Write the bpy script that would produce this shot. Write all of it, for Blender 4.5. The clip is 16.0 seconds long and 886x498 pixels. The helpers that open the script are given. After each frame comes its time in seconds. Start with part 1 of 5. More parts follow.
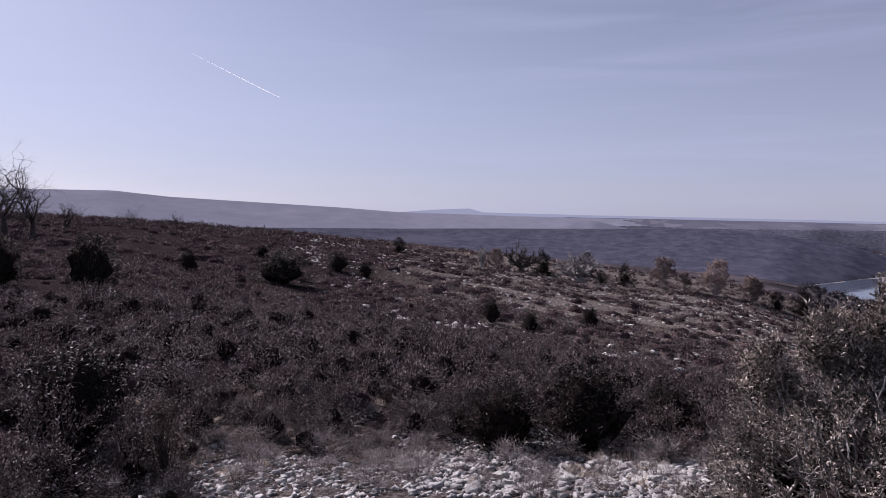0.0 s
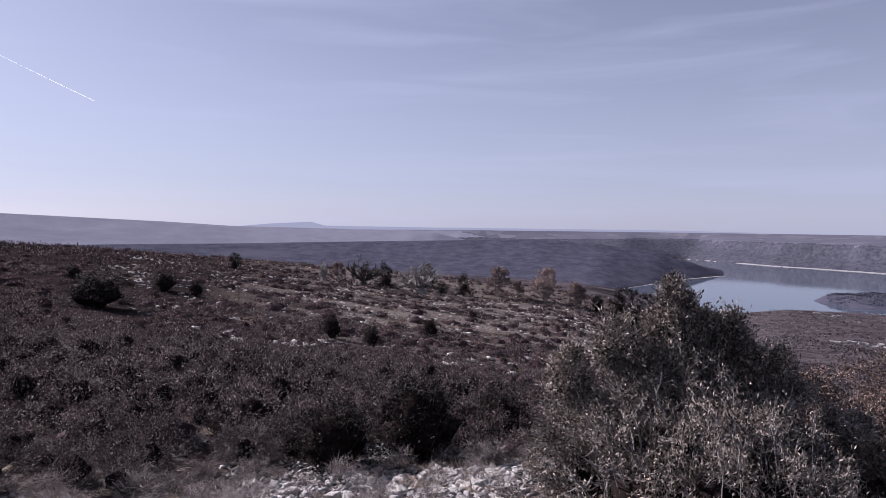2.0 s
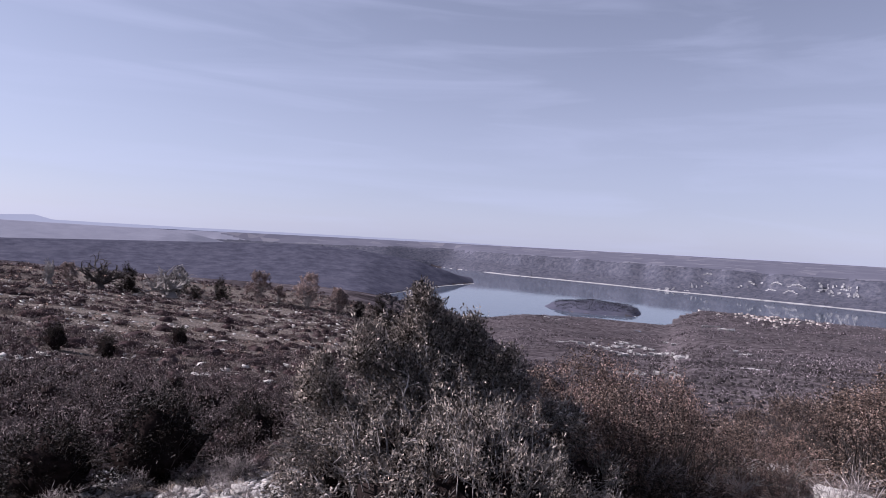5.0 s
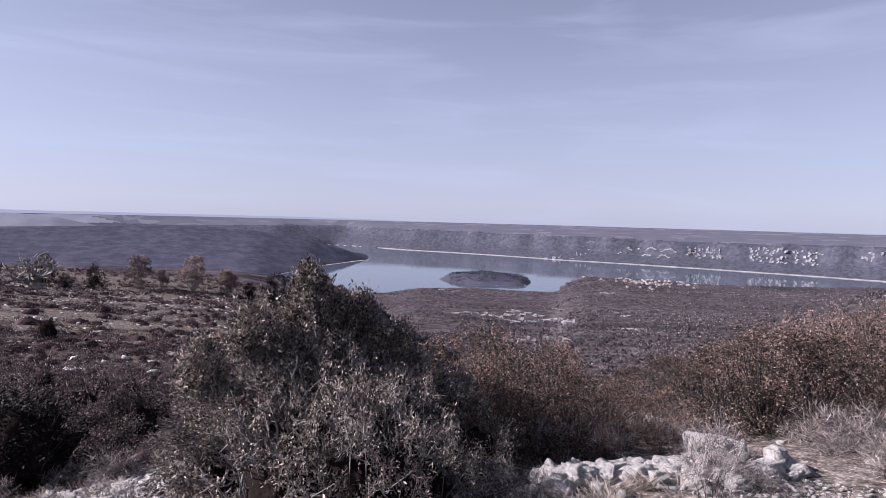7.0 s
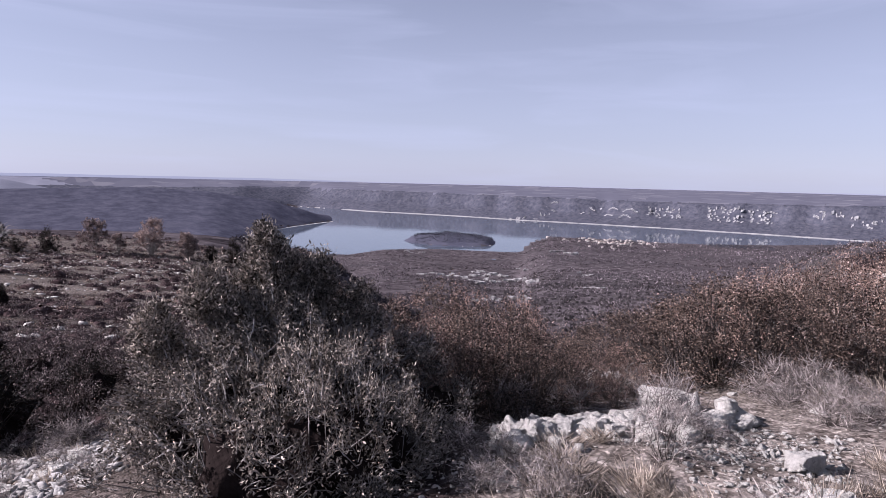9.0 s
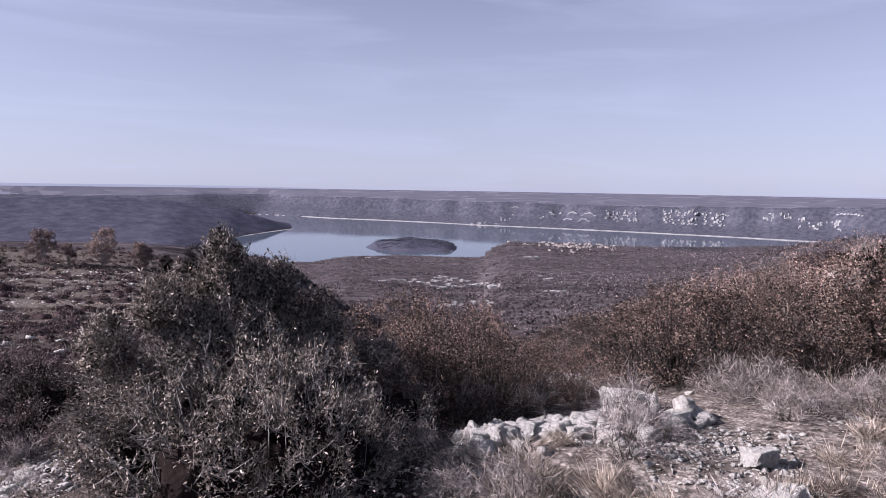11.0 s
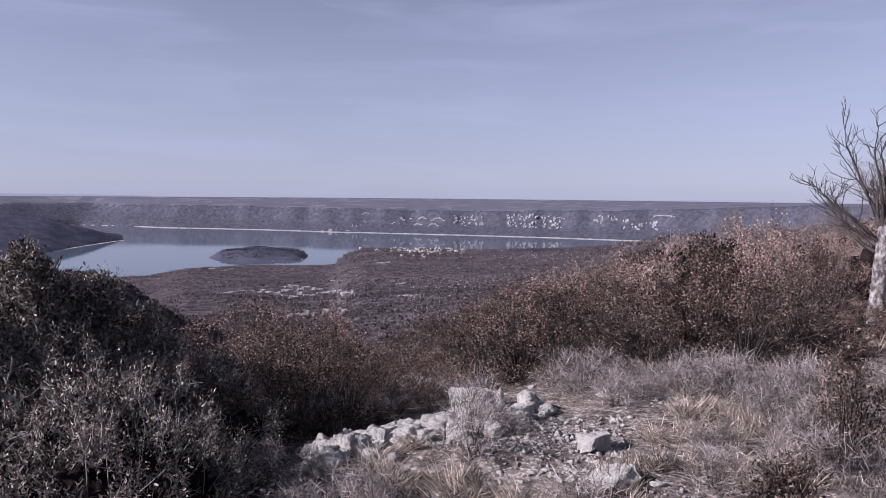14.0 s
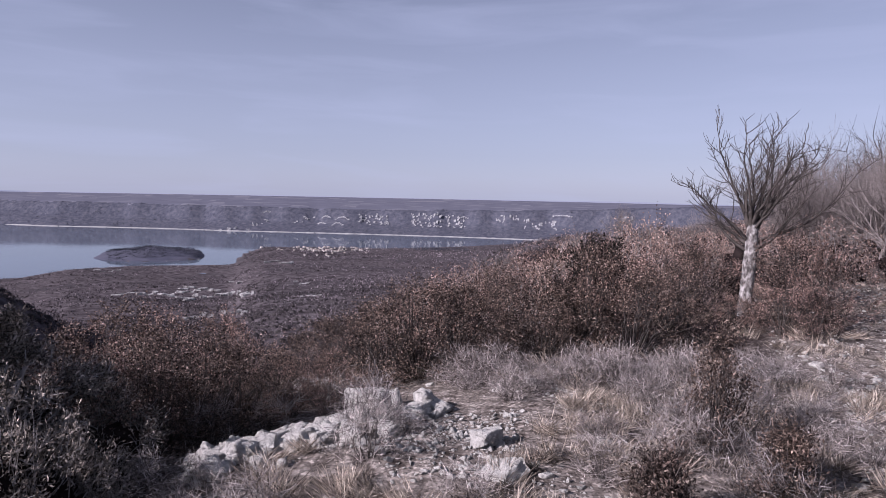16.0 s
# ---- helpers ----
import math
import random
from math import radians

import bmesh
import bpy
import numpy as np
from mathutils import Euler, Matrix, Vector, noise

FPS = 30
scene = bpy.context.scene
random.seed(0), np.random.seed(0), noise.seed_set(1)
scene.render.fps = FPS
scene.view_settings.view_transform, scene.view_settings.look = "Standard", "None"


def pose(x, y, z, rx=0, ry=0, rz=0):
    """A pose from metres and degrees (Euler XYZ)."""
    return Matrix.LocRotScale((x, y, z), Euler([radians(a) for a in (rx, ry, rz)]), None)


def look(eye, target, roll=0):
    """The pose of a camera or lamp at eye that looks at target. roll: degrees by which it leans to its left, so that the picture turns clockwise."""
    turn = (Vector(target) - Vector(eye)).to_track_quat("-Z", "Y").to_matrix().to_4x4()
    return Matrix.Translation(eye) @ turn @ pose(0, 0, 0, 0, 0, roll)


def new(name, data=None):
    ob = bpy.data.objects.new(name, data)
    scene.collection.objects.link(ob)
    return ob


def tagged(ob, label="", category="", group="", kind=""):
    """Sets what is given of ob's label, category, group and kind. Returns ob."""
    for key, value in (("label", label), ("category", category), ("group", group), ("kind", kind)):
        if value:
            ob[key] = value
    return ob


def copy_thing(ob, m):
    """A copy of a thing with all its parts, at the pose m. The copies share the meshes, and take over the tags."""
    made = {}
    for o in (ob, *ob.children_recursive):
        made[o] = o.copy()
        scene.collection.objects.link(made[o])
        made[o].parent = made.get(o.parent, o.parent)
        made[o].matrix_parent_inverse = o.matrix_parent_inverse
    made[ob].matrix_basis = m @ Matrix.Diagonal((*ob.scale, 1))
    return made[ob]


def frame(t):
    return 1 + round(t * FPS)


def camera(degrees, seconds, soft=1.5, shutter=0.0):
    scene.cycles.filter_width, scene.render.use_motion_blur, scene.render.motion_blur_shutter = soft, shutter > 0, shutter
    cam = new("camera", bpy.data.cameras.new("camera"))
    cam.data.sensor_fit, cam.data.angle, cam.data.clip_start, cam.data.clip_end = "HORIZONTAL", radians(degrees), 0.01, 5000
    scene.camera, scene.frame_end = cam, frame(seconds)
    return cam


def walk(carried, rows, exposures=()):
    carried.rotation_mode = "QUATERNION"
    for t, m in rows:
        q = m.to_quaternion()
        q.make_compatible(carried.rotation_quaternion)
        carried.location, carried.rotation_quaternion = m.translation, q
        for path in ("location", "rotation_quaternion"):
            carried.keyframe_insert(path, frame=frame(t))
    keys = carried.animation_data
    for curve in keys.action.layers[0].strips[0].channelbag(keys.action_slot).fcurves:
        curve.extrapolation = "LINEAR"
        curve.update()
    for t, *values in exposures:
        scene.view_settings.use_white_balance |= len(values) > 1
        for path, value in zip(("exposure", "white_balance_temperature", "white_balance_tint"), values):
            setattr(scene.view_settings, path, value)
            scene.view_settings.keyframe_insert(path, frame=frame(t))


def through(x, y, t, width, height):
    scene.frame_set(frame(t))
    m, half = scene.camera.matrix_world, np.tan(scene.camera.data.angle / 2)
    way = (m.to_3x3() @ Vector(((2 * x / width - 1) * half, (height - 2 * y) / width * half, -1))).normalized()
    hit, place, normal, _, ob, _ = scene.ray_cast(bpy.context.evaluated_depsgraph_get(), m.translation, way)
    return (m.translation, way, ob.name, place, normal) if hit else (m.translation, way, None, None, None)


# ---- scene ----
cam = camera(70.4, 16.0, soft=0.5)
EYE = 1.55
# seconds, place of the eye about its first stand, yaw, pitch, roll
ROWS = [
    (0.0, 0.000, -0.001, -0.005, 0.02, -3.69, -0.98),
    (0.5, 0.000, 0.017, -0.010, -4.21, -3.29, -0.57),
    (1.0, 0.043, -0.015, 0.014, -7.92, -2.88, -1.49),
    (1.5, 0.112, -0.055, 0.029, -9.99, -2.89, -1.12),
    (2.0, 0.150, -0.031, 0.034, -14.26, -2.33, -0.53),
    (2.5, 0.142, -0.039, 0.031, -19.30, -2.24, -0.94),
    (3.0, 0.167, -0.043, 0.030, -24.20, -2.39, -1.75),
    (3.5, 0.175, -0.051, 0.031, -27.34, -1.02, -1.96),
    (4.0, 0.186, -0.039, 0.033, -29.73, -0.87, -2.53),
    (4.5, 0.248, 0.034, 0.025, -32.17, -1.35, -2.66),
    (5.0, 0.221, -0.017, 0.033, -35.45, -1.16, -3.00),
    (7.5, 0.301, -0.013, 0.024, -46.50, -4.21, -1.27),
    (8.0, 0.317, -0.013, 0.018, -47.10, -5.86, -1.60),
    (10.5, 0.350, -0.004, 0.019, -50.85, -6.16, -0.88),
    (11.0, 0.352, -0.007, 0.017, -51.94, -5.90, -0.85),
    (11.5, 0.361, -0.004, 0.015, -53.19, -5.93, -0.68),
    (12.0, 0.372, -0.005, 0.009, -54.35, -5.97, -0.76),
    (12.5, 0.384, -0.002, 0.009, -55.69, -5.75, -0.68),
    (13.0, 0.402, -0.009, 0.008, -58.47, -5.97, -0.70),
    (13.5, 0.421, -0.013, 0.004, -60.98, -5.62, -0.61),
    (14.0, 0.415, -0.018, 0.009, -65.46, -5.18, -0.55),
    (14.5, 0.440, -0.017, 0.008, -67.64, -4.98, -0.23),
    (15.0, 0.459, -0.042, -0.000, -70.28, -4.94, -0.90),
    (15.5, 0.473, -0.058, -0.001, -71.52, -4.97, -1.20),
    (16.0, 0.481, -0.069, -0.002, -74.08, -5.13, -1.20),
]
EXPOSURES = [(0, 0.60, 5800, 26.5), (0.6, 0.72, 5800, 26.5), (2.5, 0.81, 5800, 25.5), (3.0, 0.91, 5800, 25.5), (5, 0.92, 5750, 25), (8, 0.99, 5800, 25), (11, 0.98, 5800, 25), (13, 0.92, 5800, 25), (14, 0.69, 5700, 26), (16, 0.69, 5700, 26.5)]
walk(cam, [(t, pose(x, y, EYE + z, 90 + pitch, roll, yaw)) for t, x, y, z, yaw, pitch, roll in ROWS], EXPOSURES)

# ---- world and sun ----
SUN_AZ, SUN_EL = 46.0, 31.0          # bearing from +y, counter-clockwise, and height, degrees


def bearing(az, r, z=0.0):
    """The place at a bearing (degrees from +y, counter-clockwise) and a distance."""
    return Vector((-math.sin(radians(az)) * r, math.cos(radians(az)) * r, z))


world = bpy.data.worlds.new("sky")
scene.world = world
world.use_nodes = True
wt = world.node_tree
wt.nodes.clear()
w_out = wt.nodes.new("ShaderNodeOutputWorld")
w_bg = wt.nodes.new("ShaderNodeBackground")
w_sky = wt.nodes.new("ShaderNodeTexSky")
w_sky.sky_type = "NISHITA"
w_sky.sun_disc = False
w_sky.sun_elevation, w_sky.sun_rotation = radians(SUN_EL), radians(-SUN_AZ)
w_sky.altitude, w_sky.air_density, w_sky.dust_density, w_sky.ozone_density = 800, 1.0, 0.7, 2.0
w_bg.inputs["Strength"].default_value = 0.052
# thin cirrus drawn out along the horizon
w_co = wt.nodes.new("ShaderNodeTexCoord")
w_map = wt.nodes.new("ShaderNodeMapping")
w_map.inputs["Rotation"].default_value = (0.0, 0.06, 0.5)
w_map.inputs["Scale"].default_value = (1.3, 2.2, 15.0)
w_noise = wt.nodes.new("ShaderNodeTexNoise")
w_noise.inputs["Scale"].default_value, w_noise.inputs["Detail"].default_value = 1.7, 6.0
w_noise.inputs["Distortion"].default_value = 0.6
w_ramp = wt.nodes.new("ShaderNodeMapRange")
w_ramp.inputs["From Min"].default_value, w_ramp.inputs["From Max"].default_value = 0.48, 0.80
w_ramp.inputs["To Max"].default_value = 0.28
w_mix = wt.nodes.new("ShaderNodeMix")
w_mix.data_type = "RGBA"
w_mix.inputs["B"].default_value = (6.5, 7.0, 8.3, 1)
wt.links.new(w_co.outputs["Generated"], w_map.inputs["Vector"])
wt.links.new(w_map.outputs["Vector"], w_noise.inputs["Vector"])
wt.links.new(w_noise.outputs["Fac"], w_ramp.inputs["Value"])
wt.links.new(w_ramp.outputs["Result"], w_mix.inputs["Factor"])
w_veil = wt.nodes.new("ShaderNodeHueSaturation")   # a milky winter sky
w_veil.inputs["Saturation"].default_value = 0.5
wt.links.new(w_sky.outputs["Color"], w_veil.inputs["Color"])
w_haze = wt.nodes.new("ShaderNodeMix")
w_haze.data_type = "RGBA"
w_up = wt.nodes.new("ShaderNodeSeparateXYZ")
wt.links.new(w_co.outputs["Generated"], w_up.inputs["Vector"])
w_thick = wt.nodes.new("ShaderNodeFloatCurve")      # the air is milkiest low over the land and clears overhead
for at, much in ((0.15, 0.44), (0.32, 0.20), (0.6, 0.05)):
    w_thick.mapping.curves[0].points.new(at, much)
w_thick.mapping.curves[0].points[0].location = (0.0, 0.60)
w_thick.mapping.curves[0].points[-1].location = (1.0, 0.02)
w_thick.mapping.update()
w_tone = wt.nodes.new("ShaderNodeMix")
w_tone.data_type = "RGBA"
w_tone.inputs["A"].default_value, w_tone.inputs["B"].default_value = (3.5, 3.8, 4.9, 1), (7.1, 7.5, 8.4, 1)
wt.links.new(w_up.outputs["Z"], w_thick.inputs["Value"])
wt.links.new(w_thick.outputs["Value"], w_haze.inputs["Factor"])
wt.links.new(w_thick.outputs["Value"], w_tone.inputs["Factor"])
wt.links.new(w_tone.outputs["Result"], w_haze.inputs["B"])
wt.links.new(w_veil.outputs["Color"], w_haze.inputs["A"])
wt.links.new(w_haze.outputs["Result"], w_mix.inputs["A"])
wt.links.new(w_mix.outputs["Result"], w_bg.inputs["Color"])
wt.links.new(w_bg.outputs["Background"], w_out.inputs["Surface"])

sun_data = bpy.data.lights.new("sun", "SUN")
sun_data.energy, sun_data.angle, sun_data.color = 5.0, radians(0.6), (1.0, 0.915, 0.81)
sun = new("sun", sun_data)
sun.matrix_world = look(bearing(SUN_AZ, 50, 50 * math.tan(radians(SUN_EL))), (0, 0, 0))

# ---- materials ----


def material(name, roughness=0.9):
    mat = bpy.data.materials.new(name)
    mat.use_nodes = True
    bsdf = mat.node_tree.nodes["Principled BSDF"]
    bsdf.inputs["Roughness"].default_value = roughness
    bsdf.inputs["Specular IOR Level"].default_value = 0.25
    return mat, mat.node_tree, bsdf


def noise_node(nt, scale, detail=5.0, stretch=None, rough=0.55):
    co = nt.nodes.new("ShaderNodeTexCoord")
    n = nt.nodes.new("ShaderNodeTexNoise")
    n.inputs["Scale"].default_value, n.inputs["Detail"].default_value, n.inputs["Roughness"].default_value = scale, detail, rough
    if stretch:
        m = nt.nodes.new("ShaderNodeMapping")
        m.inputs["Scale"].default_value = stretch
        nt.links.new(co.outputs["Object"], m.inputs["Vector"])
        nt.links.new(m.outputs["Vector"], n.inputs["Vector"])
    else:
        nt.links.new(co.outputs["Object"], n.inputs["Vector"])
    return n.outputs["Fac"]


def ramp_node(nt, value, stops):
    r = nt.nodes.new("ShaderNodeValToRGB")
    while len(r.color_ramp.elements) < len(stops):
        r.color_ramp.elements.new(0.5)
    for e, (p, c) in zip(r.color_ramp.elements, stops):
        e.position, e.color = p, (*c, 1)
    nt.links.new(value, r.inputs["Fac"])
    return r.outputs["Color"]


def mix_node(nt, fac, a, b, mode="MIX"):
    m = nt.nodes.new("ShaderNodeMix")
    m.data_type, m.blend_type = "RGBA", mode
    for key, v in (("Factor", fac), ("A", a), ("B", b)):
        if isinstance(v, (int, float)):
            m.inputs[key].default_value = v
        elif isinstance(v, tuple):
            m.inputs[key].default_value = (*v, 1)
        else:
            nt.links.new(v, m.inputs[key])
    return m.outputs["Result"]


def range_node(nt, value, lo, hi):
    m = nt.nodes.new("ShaderNodeMapRange")
    m.inputs["From Min"].default_value, m.inputs["From Max"].default_value = lo, hi
    nt.links.new(value, m.inputs["Value"])
    return m.outputs["Result"]


def bump_node(nt, bsdf, value, strength, distance):
    b = nt.nodes.new("ShaderNodeBump")
    b.inputs["Strength"].default_value, b.inputs["Distance"].default_value = strength, distance
    nt.links.new(value, b.inputs["Height"])
    nt.links.new(b.outputs["Normal"], bsdf.inputs["Normal"])


def leaf_material(name, colours, roughness=0.55, through=0.25, grain=5.0, gloss=0.03, deep=0.45):
    """Leaves whose colour differs from leaf to leaf, with shade contrast painted in; some light comes through them."""
    mat, nt, bsdf = material(name, roughness)
    geo = nt.nodes.new("ShaderNodeNewGeometry")
    n = len(colours)
    # darkest and brightest stops put gaps of shade and glints into leaf colour
    col = ramp_node(nt, geo.outputs["Random Per Island"], list(zip((0.0, 0.46, 0.80, 1.0) if n == 4 else (0.0, 0.6, 1.0), colours)))
    info = nt.nodes.new("ShaderNodeObjectInfo")
    tint = ramp_node(nt, info.outputs["Random"], [(0.0, (0.72, 0.70, 0.70)), (1.0, (1.15, 1.1, 1.05))])
    col = mix_node(nt, 1.0, col, tint, "MULTIPLY")
    # noise darkens and brightens whole clumps as painted light and shade
    clump_shade = ramp_node(nt, noise_node(nt, grain, 3.0), [(0.36, (deep, deep, deep)), (0.64, (1.5, 1.5, 1.5))])
    col = mix_node(nt, 1.0, col, clump_shade, "MULTIPLY")
    nt.links.new(col, bsdf.inputs["Base Color"])
    bsdf.inputs["Specular IOR Level"].default_value = gloss
    tr = nt.nodes.new("ShaderNodeBsdfTranslucent")
    nt.links.new(col, tr.inputs["Color"])
    mx = nt.nodes.new("ShaderNodeMixShader")
    mx.inputs["Fac"].default_value = through
    nt.links.new(bsdf.outputs["BSDF"], mx.inputs[1])
    nt.links.new(tr.outputs["BSDF"], mx.inputs[2])
    nt.links.new(mx.outputs["Shader"], nt.nodes["Material Output"].inputs["Surface"])
    return mat


def plain(name, stops, scale, roughness=0.9, bump=0.0, bump_scale=None, stretch=None):
    mat, nt, bsdf = material(name, roughness)
    n = noise_node(nt, scale, 6.0, stretch)
    nt.links.new(ramp_node(nt, n, stops), bsdf.inputs["Base Color"])
    if bump:
        bump_node(nt, bsdf, noise_node(nt, bump_scale or scale * 4, 4.0), 0.6, bump)
    return mat


def soil_material():
    """Stony hillside earth that passes into dry turf where the mesh's turf layer says so."""
    mat, nt, bsdf = material("stony_soil", 1.0)
    bsdf.inputs["Specular IOR Level"].default_value = 0.0
    big = noise_node(nt, 0.55, 5.0)
    fine = noise_node(nt, 9.0, 6.0)
    blades = noise_node(nt, 26.0, 4.0, (1, 1, 0.3))
    patch = range_node(nt, big, 0.5, 0.64)
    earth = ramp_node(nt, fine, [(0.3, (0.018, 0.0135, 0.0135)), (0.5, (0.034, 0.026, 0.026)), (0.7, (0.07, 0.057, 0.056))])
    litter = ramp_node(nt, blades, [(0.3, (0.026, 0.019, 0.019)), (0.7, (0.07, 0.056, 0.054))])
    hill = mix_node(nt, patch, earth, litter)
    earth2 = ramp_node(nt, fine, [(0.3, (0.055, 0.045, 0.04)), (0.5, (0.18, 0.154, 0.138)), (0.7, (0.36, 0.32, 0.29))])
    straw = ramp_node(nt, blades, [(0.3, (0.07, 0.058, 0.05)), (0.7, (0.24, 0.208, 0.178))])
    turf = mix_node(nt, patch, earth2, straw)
    layer = nt.nodes.new("ShaderNodeAttribute")
    layer.attribute_name = "turf"
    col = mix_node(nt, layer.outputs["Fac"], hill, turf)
    co = nt.nodes.new("ShaderNodeTexCoord")
    cells = nt.nodes.new("ShaderNodeTexVoronoi")       # small stones and crumbs of litter
    cells.inputs["Scale"].default_value = 55.0
    nt.links.new(co.outputs["Object"], cells.inputs["Vector"])
    sep = nt.nodes.new("ShaderNodeSeparateColor")
    nt.links.new(cells.outputs["Color"], sep.inputs["Color"])
    crumbs = ramp_node(nt, sep.outputs["Red"], [(0.0, (0.45, 0.45, 0.45)), (0.6, (1.0, 1.0, 1.0)), (0.86, (1.3, 1.3, 1.3)), (1.0, (2.2, 2.2, 2.2))])
    col = mix_node(nt, 1.0, col, crumbs, "MULTIPLY")
    nt.links.new(col, bsdf.inputs["Base Color"])
    rough = nt.nodes.new("ShaderNodeMath")
    rough.operation = "ADD"
    nt.links.new(fine, rough.inputs[0])
    nt.links.new(sep.outputs["Red"], rough.inputs[1])
    bump_node(nt, bsdf, rough.outputs["Value"], 1.0, 0.03)
    return mat


def limestone_material():
    mat, nt, bsdf = material("limestone", 0.9)
    fine = noise_node(nt, 24.0, 8.0, None, 0.7)
    col = ramp_node(nt, fine, [(0.33, (0.11, 0.102, 0.094)), (0.41, (0.58, 0.552, 0.517)), (0.60, (0.78, 0.748, 0.705))])
    lichen = range_node(nt, noise_node(nt, 5.0, 5.0), 0.58, 0.68)
    col = mix_node(nt, lichen, col, (0.43, 0.41, 0.385))
    nt.links.new(col, bsdf.inputs["Base Color"])
    bump_node(nt, bsdf, noise_node(nt, 20.0, 9.0, None, 0.75), 1.0, 0.09)
    return mat


def forest_material(name, dark, mid, pale, patch, scale):
    """Wooded land seen from afar: crowns, clearings and larger stands."""
    mat, nt, bsdf = material(name, 1.0)
    bsdf.inputs["Specular IOR Level"].default_value = 0.0
    crowns = noise_node(nt, scale, 6.0, None, 0.7)
    col = ramp_node(nt, crowns, [(0.35, dark), (0.5, mid), (0.66, pale)])
    stand = range_node(nt, noise_node(nt, scale * 0.12, 4.0), 0.56, 0.66)
    col = mix_node(nt, stand, col, patch)
    nt.links.new(col, bsdf.inputs["Base Color"])
    bump_node(nt, bsdf, crowns, 0.4, 6.0)
    return mat


def cliff_material():
    """Wooded scarp with bare limestone faces; its blue-grey tone paints in distance haze."""
    mat, nt, bsdf = material("hazed_scarp", 1.0)
    bsdf.inputs["Specular IOR Level"].default_value = 0.0
    crowns = noise_node(nt, 0.05, 6.0, None, 0.7)
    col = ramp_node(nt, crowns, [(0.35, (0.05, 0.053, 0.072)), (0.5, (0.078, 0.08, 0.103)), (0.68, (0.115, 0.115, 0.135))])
    nt.links.new(col, bsdf.inputs["Base Color"])
    bump_node(nt, bsdf, crowns, 0.8, 8.0)
    return mat


def plateau_material():
    """Fields and copses of a wide plain, blue-shifted to put haze into the colour."""
    mat, nt, bsdf = material("hazed_fields", 1.0)
    bsdf.inputs["Specular IOR Level"].default_value = 0.0
    co = nt.nodes.new("ShaderNodeTexCoord")
    vor = nt.nodes.new("ShaderNodeTexVoronoi")
    vor.inputs["Scale"].default_value = 0.011
    nt.links.new(co.outputs["Object"], vor.inputs["Vector"])
    sep = nt.nodes.new("ShaderNodeSeparateColor")
    nt.links.new(vor.outputs["Color"], sep.inputs["Color"])
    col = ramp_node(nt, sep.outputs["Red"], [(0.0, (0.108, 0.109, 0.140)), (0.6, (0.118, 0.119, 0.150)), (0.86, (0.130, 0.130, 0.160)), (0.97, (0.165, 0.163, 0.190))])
    nt.links.new(col, bsdf.inputs["Base Color"])
    return mat


def water_material():
    mat, nt, bsdf = material("lake_water", 0.05)
    bsdf.inputs["Base Color"].default_value = (0.075, 0.095, 0.125, 1)
    bsdf.inputs["Specular IOR Level"].default_value = 0.5
    n = noise_node(nt, 0.02, 5.0, (1, 1, 1))
    bump_node(nt, bsdf, n, 0.10, 1.5)
    return mat


M_SOIL = soil_material()
M_STONE = limestone_material()
# darker limestone for the clearing, its backlit shade put into the colour
M_RUBBLE = plain("backlit_rubble", [(0.32, (0.10, 0.095, 0.092)), (0.45, (0.28, 0.27, 0.262)), (0.66, (0.45, 0.437, 0.425))], 9.0, 0.95, 0.02, 40.0)
# valley and ridge colours carry a blue shift that imitates distance haze
M_VALLEY = forest_material("valley_scrub", (0.022, 0.019, 0.021), (0.078, 0.067, 0.072), (0.13, 0.115, 0.121), (0.06, 0.054, 0.058), 0.08)
M_RIDGE = forest_material("hazed_ridge", (0.048, 0.05, 0.07), (0.066, 0.067, 0.092), (0.092, 0.092, 0.12), (0.085, 0.085, 0.11), 0.02)
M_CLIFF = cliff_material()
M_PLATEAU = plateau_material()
M_FAR = forest_material("hazed_far_ridge", (0.19, 0.195, 0.24), (0.205, 0.21, 0.255), (0.22, 0.225, 0.27), (0.215, 0.22, 0.265), 0.01)
M_FARTHEST = plain("glowing_haze_hills", [(0.3, (0.05, 0.05, 0.06)), (0.7, (0.06, 0.06, 0.07))], 0.004, 1.0)
glow = M_FARTHEST.node_tree.nodes["Principled BSDF"]      # emission stands in for bright haze over the hills
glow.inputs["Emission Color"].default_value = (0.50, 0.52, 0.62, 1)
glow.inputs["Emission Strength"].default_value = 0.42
M_SHORE = plain("pale_shore", [(0.3, (0.26, 0.255, 0.255)), (0.7, (0.44, 0.43, 0.425))], 0.03)
M_WATER = water_material()
M_BARK = plain("grey_bark", [(0.34, (0.09, 0.08, 0.075)), (0.5, (0.23, 0.212, 0.202)), (0.68, (0.42, 0.398, 0.385))], 26.0, 0.9, 0.02, 30.0, (1, 1, 0.25))
M_MOTTLED = plain("mottled_bark", [(0.36, (0.055, 0.048, 0.046)), (0.5, (0.17, 0.155, 0.15)), (0.64, (0.36, 0.34, 0.33))], 22.0, 0.92, 0.03, 40.0, (1, 1, 0.6))
M_TWIG = plain("dark_twig", [(0.3, (0.03, 0.025, 0.022)), (0.7, (0.09, 0.076, 0.07))], 12.0)
M_DEADWOOD = plain("bleached_wood", [(0.3, (0.25, 0.23, 0.22)), (0.7, (0.52, 0.49, 0.47))], 20.0)
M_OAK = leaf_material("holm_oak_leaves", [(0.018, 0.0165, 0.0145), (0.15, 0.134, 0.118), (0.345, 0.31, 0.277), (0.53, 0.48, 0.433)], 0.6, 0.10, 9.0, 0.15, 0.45)
